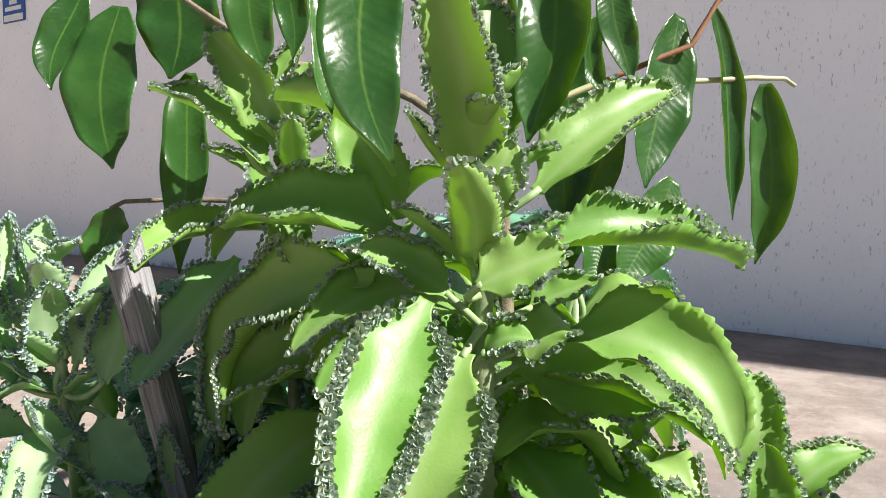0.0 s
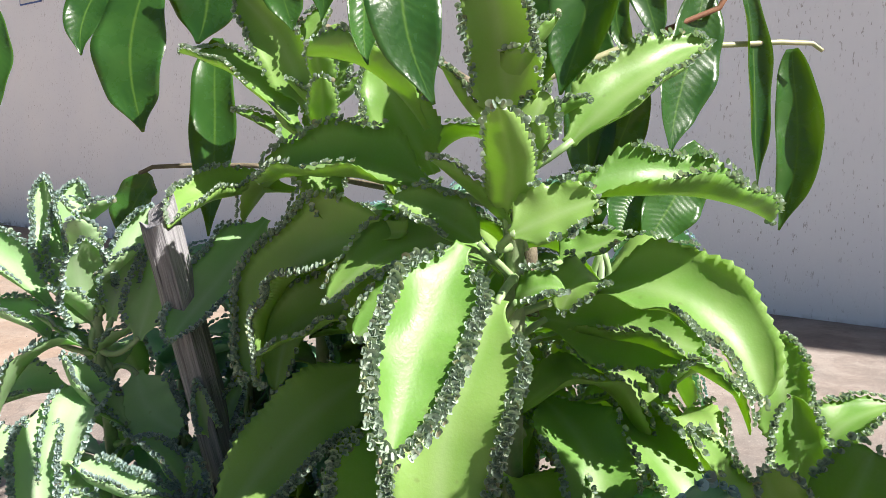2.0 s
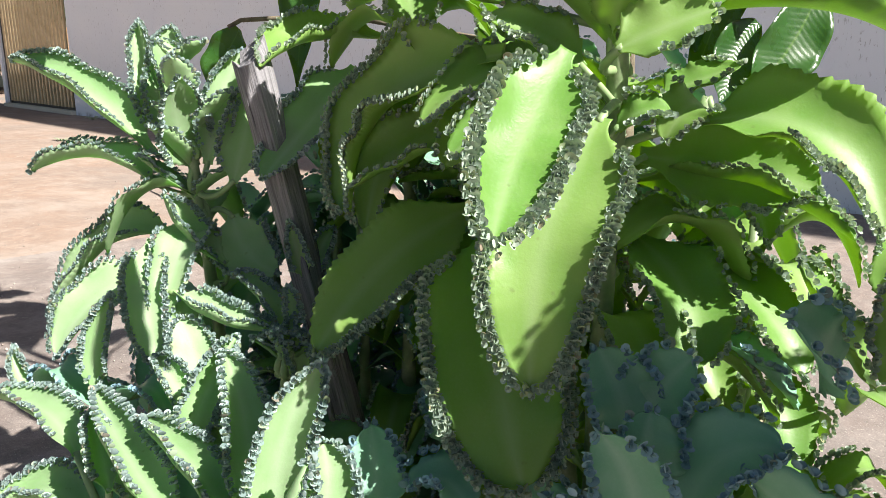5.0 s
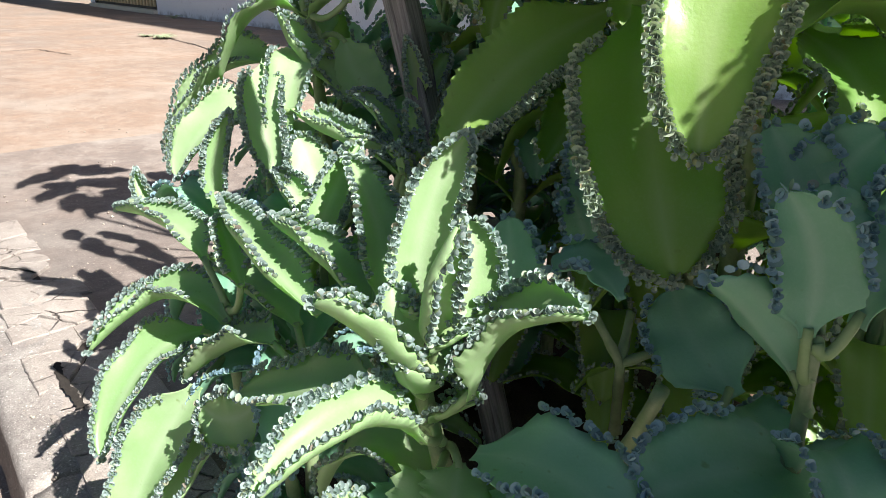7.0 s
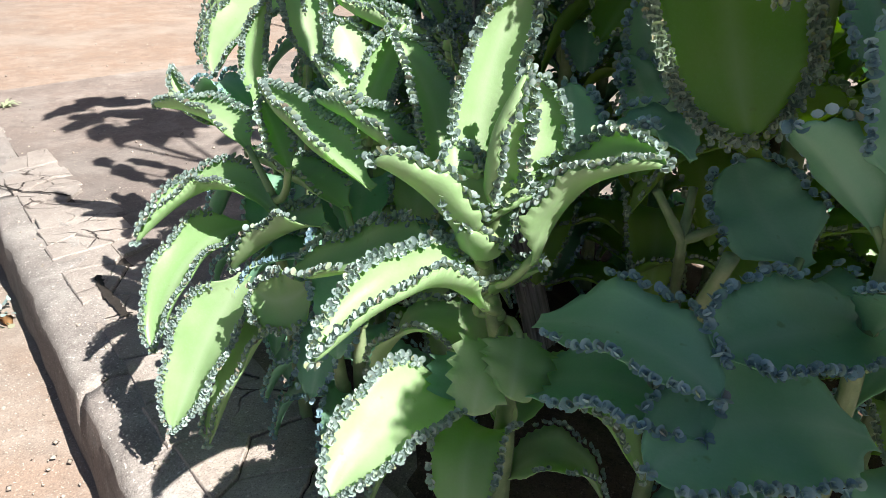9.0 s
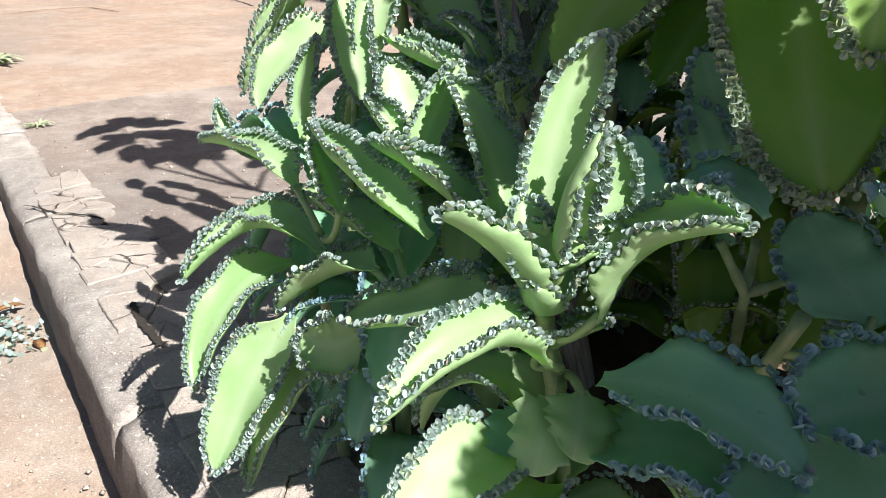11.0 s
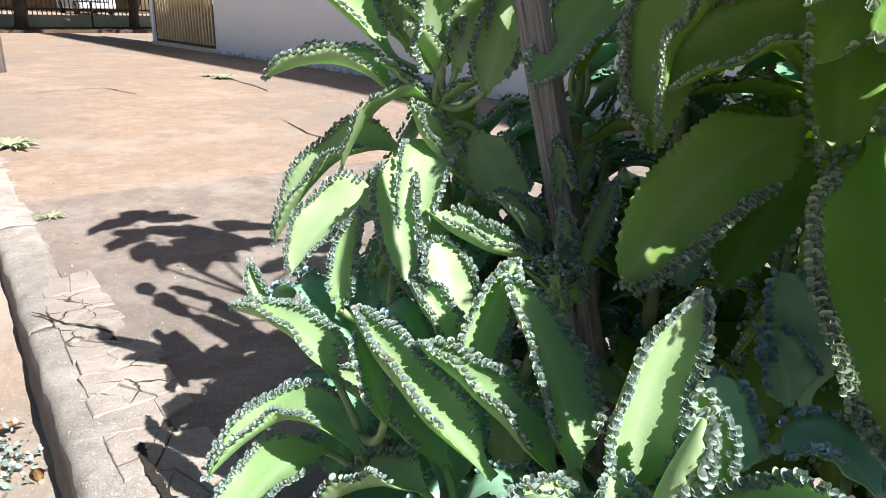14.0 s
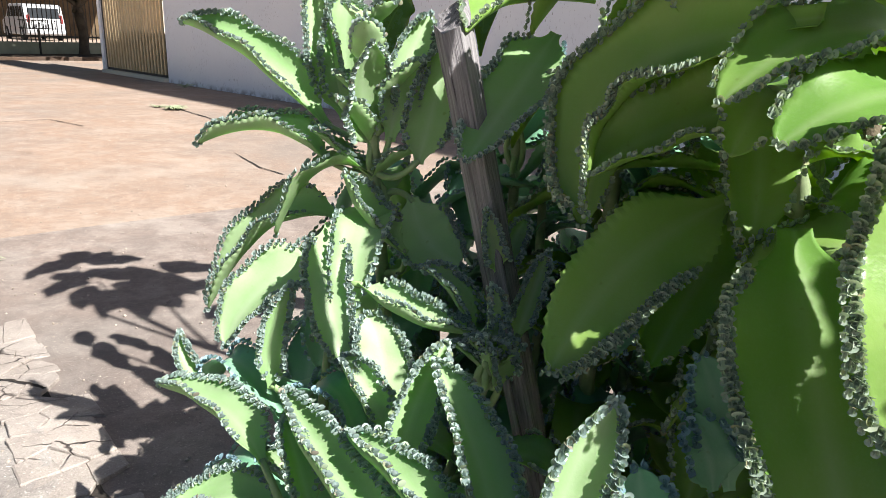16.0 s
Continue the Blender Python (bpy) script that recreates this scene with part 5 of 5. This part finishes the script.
tree_leaf((-0.235, 0.984, 1.136), (-0.233, 0.977, 1.057), (-0.225, 0.970, 0.988), (-0.001, -0.995, 0.095), 0.060, 25)
tree_leaf((-0.196, 1.005, 1.144), (-0.195, 0.999, 1.076), (-0.196, 0.992, 1.006), (-0.001, -0.995, 0.095), 0.045, 30)
tree_leaf((0.077, 0.770, 1.103), (0.077, 0.744, 0.988), (0.066, 0.730, 0.896), (-0.288, -0.954, 0.085), 0.070, 55)
tree_leaf((0.200, 1.034, 1.141), (0.205, 1.027, 1.065), (0.217, 1.020, 0.988), (-0.001, -0.995, 0.095), 0.050, 30)
tree_leaf((0.305, 1.100, 1.091), (0.271, 1.069, 0.974), (0.256, 1.038, 0.860), (0.286, -0.953, 0.097), 0.085, 30)
tree_leaf((0.302, 1.079, 0.872), (0.256, 1.052, 0.797), (0.230, 1.025, 0.733), (0.187, -0.939, 0.287), 0.080, 30)
tree_leaf((0.231, 1.074, 0.825), (0.197, 1.050, 0.781), (0.179, 1.025, 0.732), (0.187, -0.939, 0.287), 0.060, 30)
tree_leaf((0.347, 1.111, 1.106), (0.385, 1.118, 0.967), (0.394, 1.104, 0.819), (0.370, -0.924, 0.096), 0.050, 70)
tree_leaf((0.464, 1.173, 1.017), (0.466, 1.161, 0.892), (0.448, 1.148, 0.754), (-0.288, -0.954, 0.085), 0.072, 50)
tree_leaf((0.176, 1.059, 1.078), (0.182, 1.054, 1.028), (0.193, 1.048, 0.970), (-0.001, -0.995, 0.095), 0.035, 50)
tree_leaf((0.025, 1.092, 1.213), (0.043, 1.080, 1.088), (0.038, 1.067, 0.955), (-0.001, -0.995, 0.095), 0.080, 30)
tree_leaf((0.156, 1.125, 1.040), (0.163, 1.113, 0.916), (0.162, 1.101, 0.791), (-0.001, -0.995, 0.095), 0.080, 30)
tree_leaf((-0.536, 0.911, 1.001), (-0.535, 0.900, 0.927), (-0.530, 0.878, 0.850), (0.029, -0.989, 0.148), 0.040, 30)
tree_leaf((0.170, 1.097, 0.745), (0.199, 1.110, 0.885), (0.236, 1.087, 0.961), (-0.001, -0.995, 0.095), 0.060, 30)
# -- end of tree leaves --


def crown():
    """The tree's upper crown, above and behind the drooping lower leaves."""
    # Added out of view, placed to cast leaf shadows on the pavement.
    r = random.Random(12)
    for tip in ((-0.35, 1.30, 1.62), (-0.62, 1.45, 1.50), (-0.05, 1.25, 1.70), (0.22, 1.30, 1.62), (-0.30, 1.52, 1.45)):
        limb([(0.05, 1.02, 1.33), (0.05 + 0.45 * (tip[0] - 0.05), 1.12, 1.50), tip], 0.008, 0.004, BARK)
        for k in range(8):
            w = r.uniform(0, 2 * math.pi)
            d = Vector((math.cos(w), math.sin(w), 0))
            b = Vector(tip) + d * r.uniform(0.0, 0.06)
            ln = r.uniform(0.15, 0.21)
            tree_leaf(tuple(b), tuple(b + d * ln * 0.5 + Vector((0, 0, r.uniform(-0.03, 0.04)))), tuple(b + d * ln * 0.92 + Vector((0, 0, -ln * r.uniform(0.15, 0.45)))),
                      tuple(d * 0.6 + Vector((0, 0, 1))), r.uniform(0.085, 0.12), r.uniform(8, 22))


crown()

# ---- the weathered post ----


def post():
    """A split, leaning length of weathered timber with a broken top."""
    top, foot = Vector((-0.361, 0.918, 0.772)), Vector((-0.166, 0.911, -0.02))
    ob = thing("wooden_post", foot, "grey weathered leaning wooden post with split grain", "post")
    ax = (top - foot)
    ln = ax.length
    q = ax.to_track_quat("Z", "Y").to_matrix().to_4x4()
    bm = bmesh.new()
    outline = [(-0.026, -0.012), (-0.012, -0.018), (0.004, -0.015), (0.018, -0.017), (0.026, -0.008), (0.024, 0.010), (0.006, 0.017), (-0.018, 0.014)]
    rings = []
    n = 44
    for i in range(n + 1):
        f = i / n
        ring = []
        for k, (x, y) in enumerate(outline):
            w = 1.0 + 0.05 * noise.noise(Vector((k * 2.1, f * 3, 0))) + 0.03 * noise.noise(Vector((k * 5, f * 16, 2)))
            z = f * ln
            if i == n:
                z += 0.022 * noise.noise(Vector((k * 1.9, 7, 1))) + (0.012 if x < 0 else -0.012)
            ring.append(bm.verts.new((x * w, y * w, z)))
        rings.append(ring)
    m = len(outline)
    for a, b in zip(rings, rings[1:]):
        for k in range(m):
            bm.faces.new((a[k], a[(k + 1) % m], b[(k + 1) % m], b[k]))
    bm.faces.new(rings[0][::-1])
    bm.faces.new(rings[-1])
    shaft = part("shaft", bm, WOOD, ob)
    shaft.matrix_parent_inverse = Matrix.Identity(4)
    shaft.matrix_basis = q
    bm = tube([(0.030, -0.004, 0.20 * ln), (0.033, -0.006, 0.4 * ln), (0.030, -0.008, 0.62 * ln)], [0.004, 0.005, 0.002], 6)
    sl = part("splinter", bm, WOOD, ob)
    sl.matrix_parent_inverse = Matrix.Identity(4)
    sl.matrix_basis = q


post()


# ---- small things on the pavement and in the gutter ----


def blade_tuft(at, count, length, label, name="weed", spread=0.9):
    at = Vector(at)
    tuft = thing(name, at, label, "weed")
    for _ in range(count):
        bm = bmesh.new()
        w, ln = random.uniform(0, 2 * math.pi), length * random.uniform(0.5, 1.1)
        d = Vector((math.cos(w), math.sin(w), 0))
        c = at + d * random.uniform(0, length * 0.25)
        side = Vector((-d.y, d.x, 0)) * length * random.uniform(0.05, 0.10)
        pts = [c + d * ln * spread * f + Vector((0, 0, ln * (0.9 * f - 0.75 * f * f))) for f in (0, 0.35, 0.7, 1.0)]
        rows = [(bm.verts.new(p - side * k), bm.verts.new(p + side * k)) for p, k in zip(pts, (0.5, 1.0, 0.8, 0.1))]
        for (a, b), (c2, d2) in zip(rows, rows[1:]):
            bm.faces.new((a, b, d2, c2))
        part("blade", bm, WEED, tuft, "", True)


for k, (x, y, n, ln) in enumerate(((-4.20, 6.05, 90, 0.13), (-4.45, 6.15, 40, 0.09), (-3.34, 2.89, 60, 0.15), (-5.6, 8.35, 20, 0.16))):
    blade_tuft((x, y, rise(Vector((x, y, 0)).dot(ALONG))), n, ln, "tuft of green weeds growing from a pavement crack")
blade_tuft(laid(3.05, 0.17), 26, 0.06, "dry brown weed tuft beside the kerb")


def gutter_weed():
    bm = bmesh.new()
    c = laid(1.62, -0.10, -0.14)
    for _ in range(190):
        p = c + ALONG * random.gauss(0, 0.055) + IN * random.gauss(0, 0.028)
        p.z += random.uniform(0.003, 0.03)
        r = random.uniform(0.004, 0.009)
        q = Euler((random.uniform(-0.9, 0.9), random.uniform(-0.9, 0.9), random.uniform(0, 6.3))).to_matrix()
        vs = [bm.verts.new(p + q @ Vector((r * math.cos(a), 0.7 * r * math.sin(a), 0.15 * r * math.cos(2 * a)))) for a in (0, 1.05, 2.1, 3.14, 4.2, 5.25)]
        bm.faces.new(vs)
    tagged(mesh_object("gutter_weed", bm, PLANTLET, True), "low grey-green weed sprouting in the gutter", "weed", kind="stuff")


gutter_weed()


def dry_leaf(at, length, turn):
    bm = bmesh.new()
    n = 8
    rows = []
    for i in range(n + 1):
        f = i / n
        w = length * 0.22 * math.sin(math.pi * min(0.98, f + 0.02)) ** 0.8
        z = 0.14 * length * math.sin(math.pi * f) + 0.02 * length * math.sin(9 * f)
        rows.append([bm.verts.new((length * (f - 0.5), sx * w, z + abs(sx) * 0.25 * w + 0.003)) for sx in (-1, 0, 1)])
    for a, b in zip(rows, rows[1:]):
        for k in range(2):
            bm.faces.new((a[k], b[k], b[k + 1], a[k + 1]))
    r = bmesh.ops.solidify(bm, geom=bm.faces[:], thickness=0.0012)
    ob = mesh_object("dry_leaf", bm, DRYLEAF, True)
    ob.matrix_basis = Matrix.Translation(at) @ pose(0, 0, 0, 0, 0, turn)
    tagged(ob, "curled dry brown leaf lying in the gutter", "leaf", "fallen leaves in the gutter")


for s_, m_, ln, turn in ((2.33, -0.07, 0.07, 20), (2.27, -0.05, 0.05, 80), (2.22, -0.09, 0.06, 140), (2.36, -0.11, 0.05, 200), (1.78, -0.08, 0.06, 60), (1.55, -0.05, 0.05, 150), (1.93, -0.13, 0.08, 110), (2.30, -0.03, 0.05, 10)):
    dry_leaf(laid(s_, m_, -0.135), ln, turn)


def grit():
    """Loose grit strewn over pavement, kerb and gutter."""
    v0 = np.array([(1, 0, 0), (-1, 0, 0), (0, 1, 0), (0, -1, 0), (0, 0, 1), (0, 0, -1)], float)
    f0 = np.array([(0, 2, 4), (2, 1, 4), (1, 3, 4), (3, 0, 4), (2, 0, 5), (1, 2, 5), (3, 1, 5), (0, 3, 5)])
    vs, fs = [], []
    r = np.random.default_rng(5)
    for k in range(9000):
        gutter = k < 2600
        sv = 0.8 + 7.0 * r.random() ** 2.0
        mv = -0.02 - 0.5 * r.random() if gutter else 0.02 + 2.6 * r.random() ** 1.6
        rad = 0.0008 + 0.0052 * r.random() ** 5
        p = laid(sv, mv, (-0.138 if gutter else 0.0) + rad * 0.4)
        fs.append(f0 + 6 * len(vs))
        vs.append(v0 * rad * r.uniform(0.5, 1.2, 3) @ np.array(Euler(r.uniform(0, 6, 3)).to_matrix()) + np.array(p))
    ob = quick_mesh("grit", np.concatenate(vs), np.concatenate(fs), STONE)
    tagged(ob, "scattered pale grit and small stones on the pavement", "grit", kind="stuff")


grit()


# ---- across the side street ----
FAR = pose(-13.04, 15.42, -0.15, 0, 0, 68.3)


def far(x, y, z=0.0):
    return FAR @ Vector((x, y, z))


def far_box(size, x, y, z, bevel=0.0):
    return boxed(size, FAR @ Matrix.Translation((x, y, z)), bevel)


def far_fence():
    f = thing("fence", far(-2, 0.1, 0), "dark steel railing on a low rendered wall", "fence")
    part("low_wall", far_box((18.0, 0.2, 0.42), -1.0, 0.75, 0.21, 0.02), LOWWALL, f, "stained greenish rendered low wall")
    for z in (0.55, 2.2):
        part("rail", far_box((18.0, 0.04, 0.04), -1.0, 0.75, z), DARKSTEEL, f)
    n = 120
    for i in range(n):
        part("bar", far_box((0.018, 0.018, 1.9), -7.0 + 13.0 * i / (n - 1), 0.75, 1.30), DARKSTEEL, f)


def far_house():
    base = pose(-33.0, 36.5, -0.1, 0, 0, 30)
    h = thing("house", base.translation, "cream rendered house behind the fence", "house")
    part("wall", boxed((24.0, 0.3, 3.4), base @ Matrix.Translation((0, 0, 1.7))), CREAM, h)
    part("roof", boxed((24.6, 2.4, 0.16), base @ Matrix.Translation((0, 0.3, 3.6)) @ pose(0, 0, 0, 18, 0, 0), 0.02), ROOFTILE, h)
    for x in (-6.0, -1.0, 4.0):
        part("window", boxed((1.4, 0.08, 1.1), base @ Matrix.Translation((x, -0.17, 1.5)), 0.02), GLASS, h)
    # Shade of the dark interior put into this wall's brown colour.
    part("carport_wall", boxed((9.0, 0.2, 3.2), pose(-32.2, 33.2, 1.5, 0, 0, 40)), BROWNWALL, h, "brown slatted carport wall, darkened for the shade inside")
    part("carport_roof", boxed((9.0, 3.4, 0.12), pose(-31.4, 32.3, 2.75, 0, 0, 40), 0.02), ROOFTILE, h, "low tiled carport roof")
    part("side_wall", boxed((0.25, 9.0, 2.0), pose(-16.07, 22.11, 0.85, 0, 0, 30)), OCHRE, h, "ochre rendered boundary wall")


def profile_body(points, width, m, bevel=0.05):
    bm = bmesh.new()
    vs = [bm.verts.new((x, -width / 2, z)) for x, z in points]
    f = bm.faces.new(vs)
    r = bmesh.ops.extrude_face_region(bm, geom=[f])
    for v in [g for g in r["geom"] if isinstance(g, bmesh.types.BMVert)]:
        v.co.y += width
    bmesh.ops.recalc_face_normals(bm, faces=bm.faces)
    bmesh.ops.bevel(bm, geom=bm.edges[:], offset=bevel, segments=2, profile=0.6, affect="EDGES")
    bmesh.ops.transform(bm, matrix=m, verts=bm.verts)
    return bm


def van():
    c = pose(-28.8, 30.7, -0.14, 0, 0, -32)
    v = thing("van", c.translation, "silver people carrier parked behind the fence", "car")
    side = [(-2.1, 0.25), (2.1, 0.25), (2.15, 0.75), (2.05, 1.0), (1.85, 1.55), (1.6, 1.68), (-0.6, 1.68), (-1.35, 1.08), (-2.05, 0.92), (-2.15, 0.6)]
    part("body", profile_body(side, 1.7, c, 0.06), VANPAINT, v)
    for x0, x1 in ((-1.05, -0.35), (-0.28, 0.55), (0.62, 1.25), (1.32, 1.72)):
        top = 1.55
        lean = 0.42 if x0 < -1 else 0.0
        pts = [(x0, 1.08), (x1, 1.08), (x1 - (0.10 if x1 > 1.5 else 0), top), (x0 + lean, top)]
        part("window", profile_body(pts, 1.72, c, 0.01), GLASS, v)
    part("rear_window", boxed((0.03, 1.35, 0.48), c @ Matrix.Translation((1.985, 0, 1.27)) @ pose(0, 0, 0, 0, -20, 0), 0.01), GLASS, v)
    for x in (-1.35, 1.35):
        for y in (-0.80, 0.80):
            m = c @ Matrix.Translation((x, y, 0.31)) @ pose(0, 0, 0, 90, 0, 0)
            bm = bmesh.new()
            bmesh.ops.create_cone(bm, cap_ends=True, segments=28, radius1=0.31, radius2=0.31, depth=0.2, matrix=m)
            bmesh.ops.bevel(bm, geom=[e for e in bm.edges if len(e.link_faces) == 2 and e.calc_face_angle() > 1], offset=0.03, segments=2, affect="EDGES")
            w = part("wheel", bm, RUBBER, v)
            bm = bmesh.new()
            bmesh.ops.create_cone(bm, cap_ends=True, segments=20, radius1=0.19, radius2=0.19, depth=0.215, matrix=m)
            part("rim", bm, GALV, w)
    for y in (-0.72, 0.72):
        part("rear_lamp", boxed((0.08, 0.15, 0.42), c @ Matrix.Translation((2.05, y, 0.98)) @ pose(0, 0, 0, 0, -12, 0), 0.02), REDLAMP, v)
    part("bumper", boxed((0.14, 1.66, 0.22), c @ Matrix.Translation((2.14, 0, 0.42)), 0.04), VANPAINT, v)


def street_tree(x, y, r, seed):
    rr = random.Random(seed)
    t = thing("tree", far(x, y, 0), "dark-barked pavement tree with a spreading crown", "tree", "trees across the street")
    top = far(x + rr.uniform(-0.1, 0.1), y, 1.15)
    bm = tube([far(x, y, -0.02), far(x, y, 0.25), far(x + 0.02, y, 0.7), top], [r * 1.5, r * 1.05, r, r * 1.05], 12, wobble=0.25)
    ends = []
    for k in range(8):
        w = 2 * math.pi * k / 8 + rr.uniform(-0.3, 0.3)
        d = Vector((math.cos(w), math.sin(w), 0))
        mid = top + d * 0.45 + Vector((0, 0, 0.45))
        end = top + d * rr.uniform(1.9, 3.4) + Vector((0, 0, rr.uniform(1.5, 2.0)))
        tube(bend(top, mid, end, 8), [r * 0.6 * (1 - 0.75 * i / 8) for i in range(9)], 8, bm, 0.2)
        ends += [mid.lerp(end, 0.6), end, end + Vector((rr.uniform(-0.5, 0.5), rr.uniform(-0.5, 0.5), 0.4))]
    part("trunk", bm, TREEBARK, t, "", True)
    vs, fs = [], []
    g = np.random.default_rng(seed)
    quad = np.array([(-1, 0, 0), (0, -0.45, 0.1), (1, 0, 0), (0, 0.45, 0.1)])
    for e in ends:
        for _ in range(330):
            p = np.array(e) + g.normal(0, (0.62, 0.62, 0.26))
            q = np.array(Euler(g.uniform(-1.5, 1.5, 3)).to_matrix())
            fs.append(np.array([(0, 1, 2, 3)]) + 4 * len(vs))
            vs.append(quad * g.uniform(0.10, 0.22) @ q + p)
    ob = quick_mesh("crown", np.concatenate(vs), np.concatenate(fs), FARLEAF, t)


def litter_basket():
    b = thing("litter_basket", far(-1.0, 0.1, 0), "steel litter basket on a pole", "basket")
    part("pole", tube([far(-1.0, 0.1, -0.05), far(-1.0, 0.1, 0.74)], 0.025, 8), DARKSTEEL, b)
    for k in range(9):
        part("wire", far_box((0.012, 0.42, 0.012), -1.3 + 0.075 * k, 0.1, 0.74), DARKSTEEL, b)
    for y in (-0.11, 0.31):
        for z in (0.74, 0.92):
            part("rim", far_box((0.66, 0.02, 0.02), -1.0, y, z), DARKSTEEL, b)
        for k in range(9):
            part("wire", far_box((0.012, 0.012, 0.22), -1.3 + 0.075 * k, y, 0.83), DARKSTEEL, b)


far_fence()
far_house()
van()
street_tree(0.0, 0.0, 0.11, 4)
street_tree(-2.65, 0.0, 0.13, 9)
litter_basket()
# Tree shade put into this pavement's colour by the dark soil material.
tagged(part("far_pavement", far_box((26.0, 1.7, 0.14), -1.0, -0.2, 0.07, 0.01), SOIL_AND_SHADE, thing("pavement_opposite", far(-2, -0.7, 0), "pavement under the trees across the street, their shade put into its dark colour", "pavement", kind="structure")))


def pole():
    p = thing("signpost", (-6.24, 5.44, rise(8.2)), "grey steel post at the pavement's edge", "post")
    z = rise(8.2)
    part("tube", tube([(-6.24, 5.44, z - 0.02), (-6.24, 5.44, z + 2.6)], 0.045, 12), GALV, p, "", True)


pole()
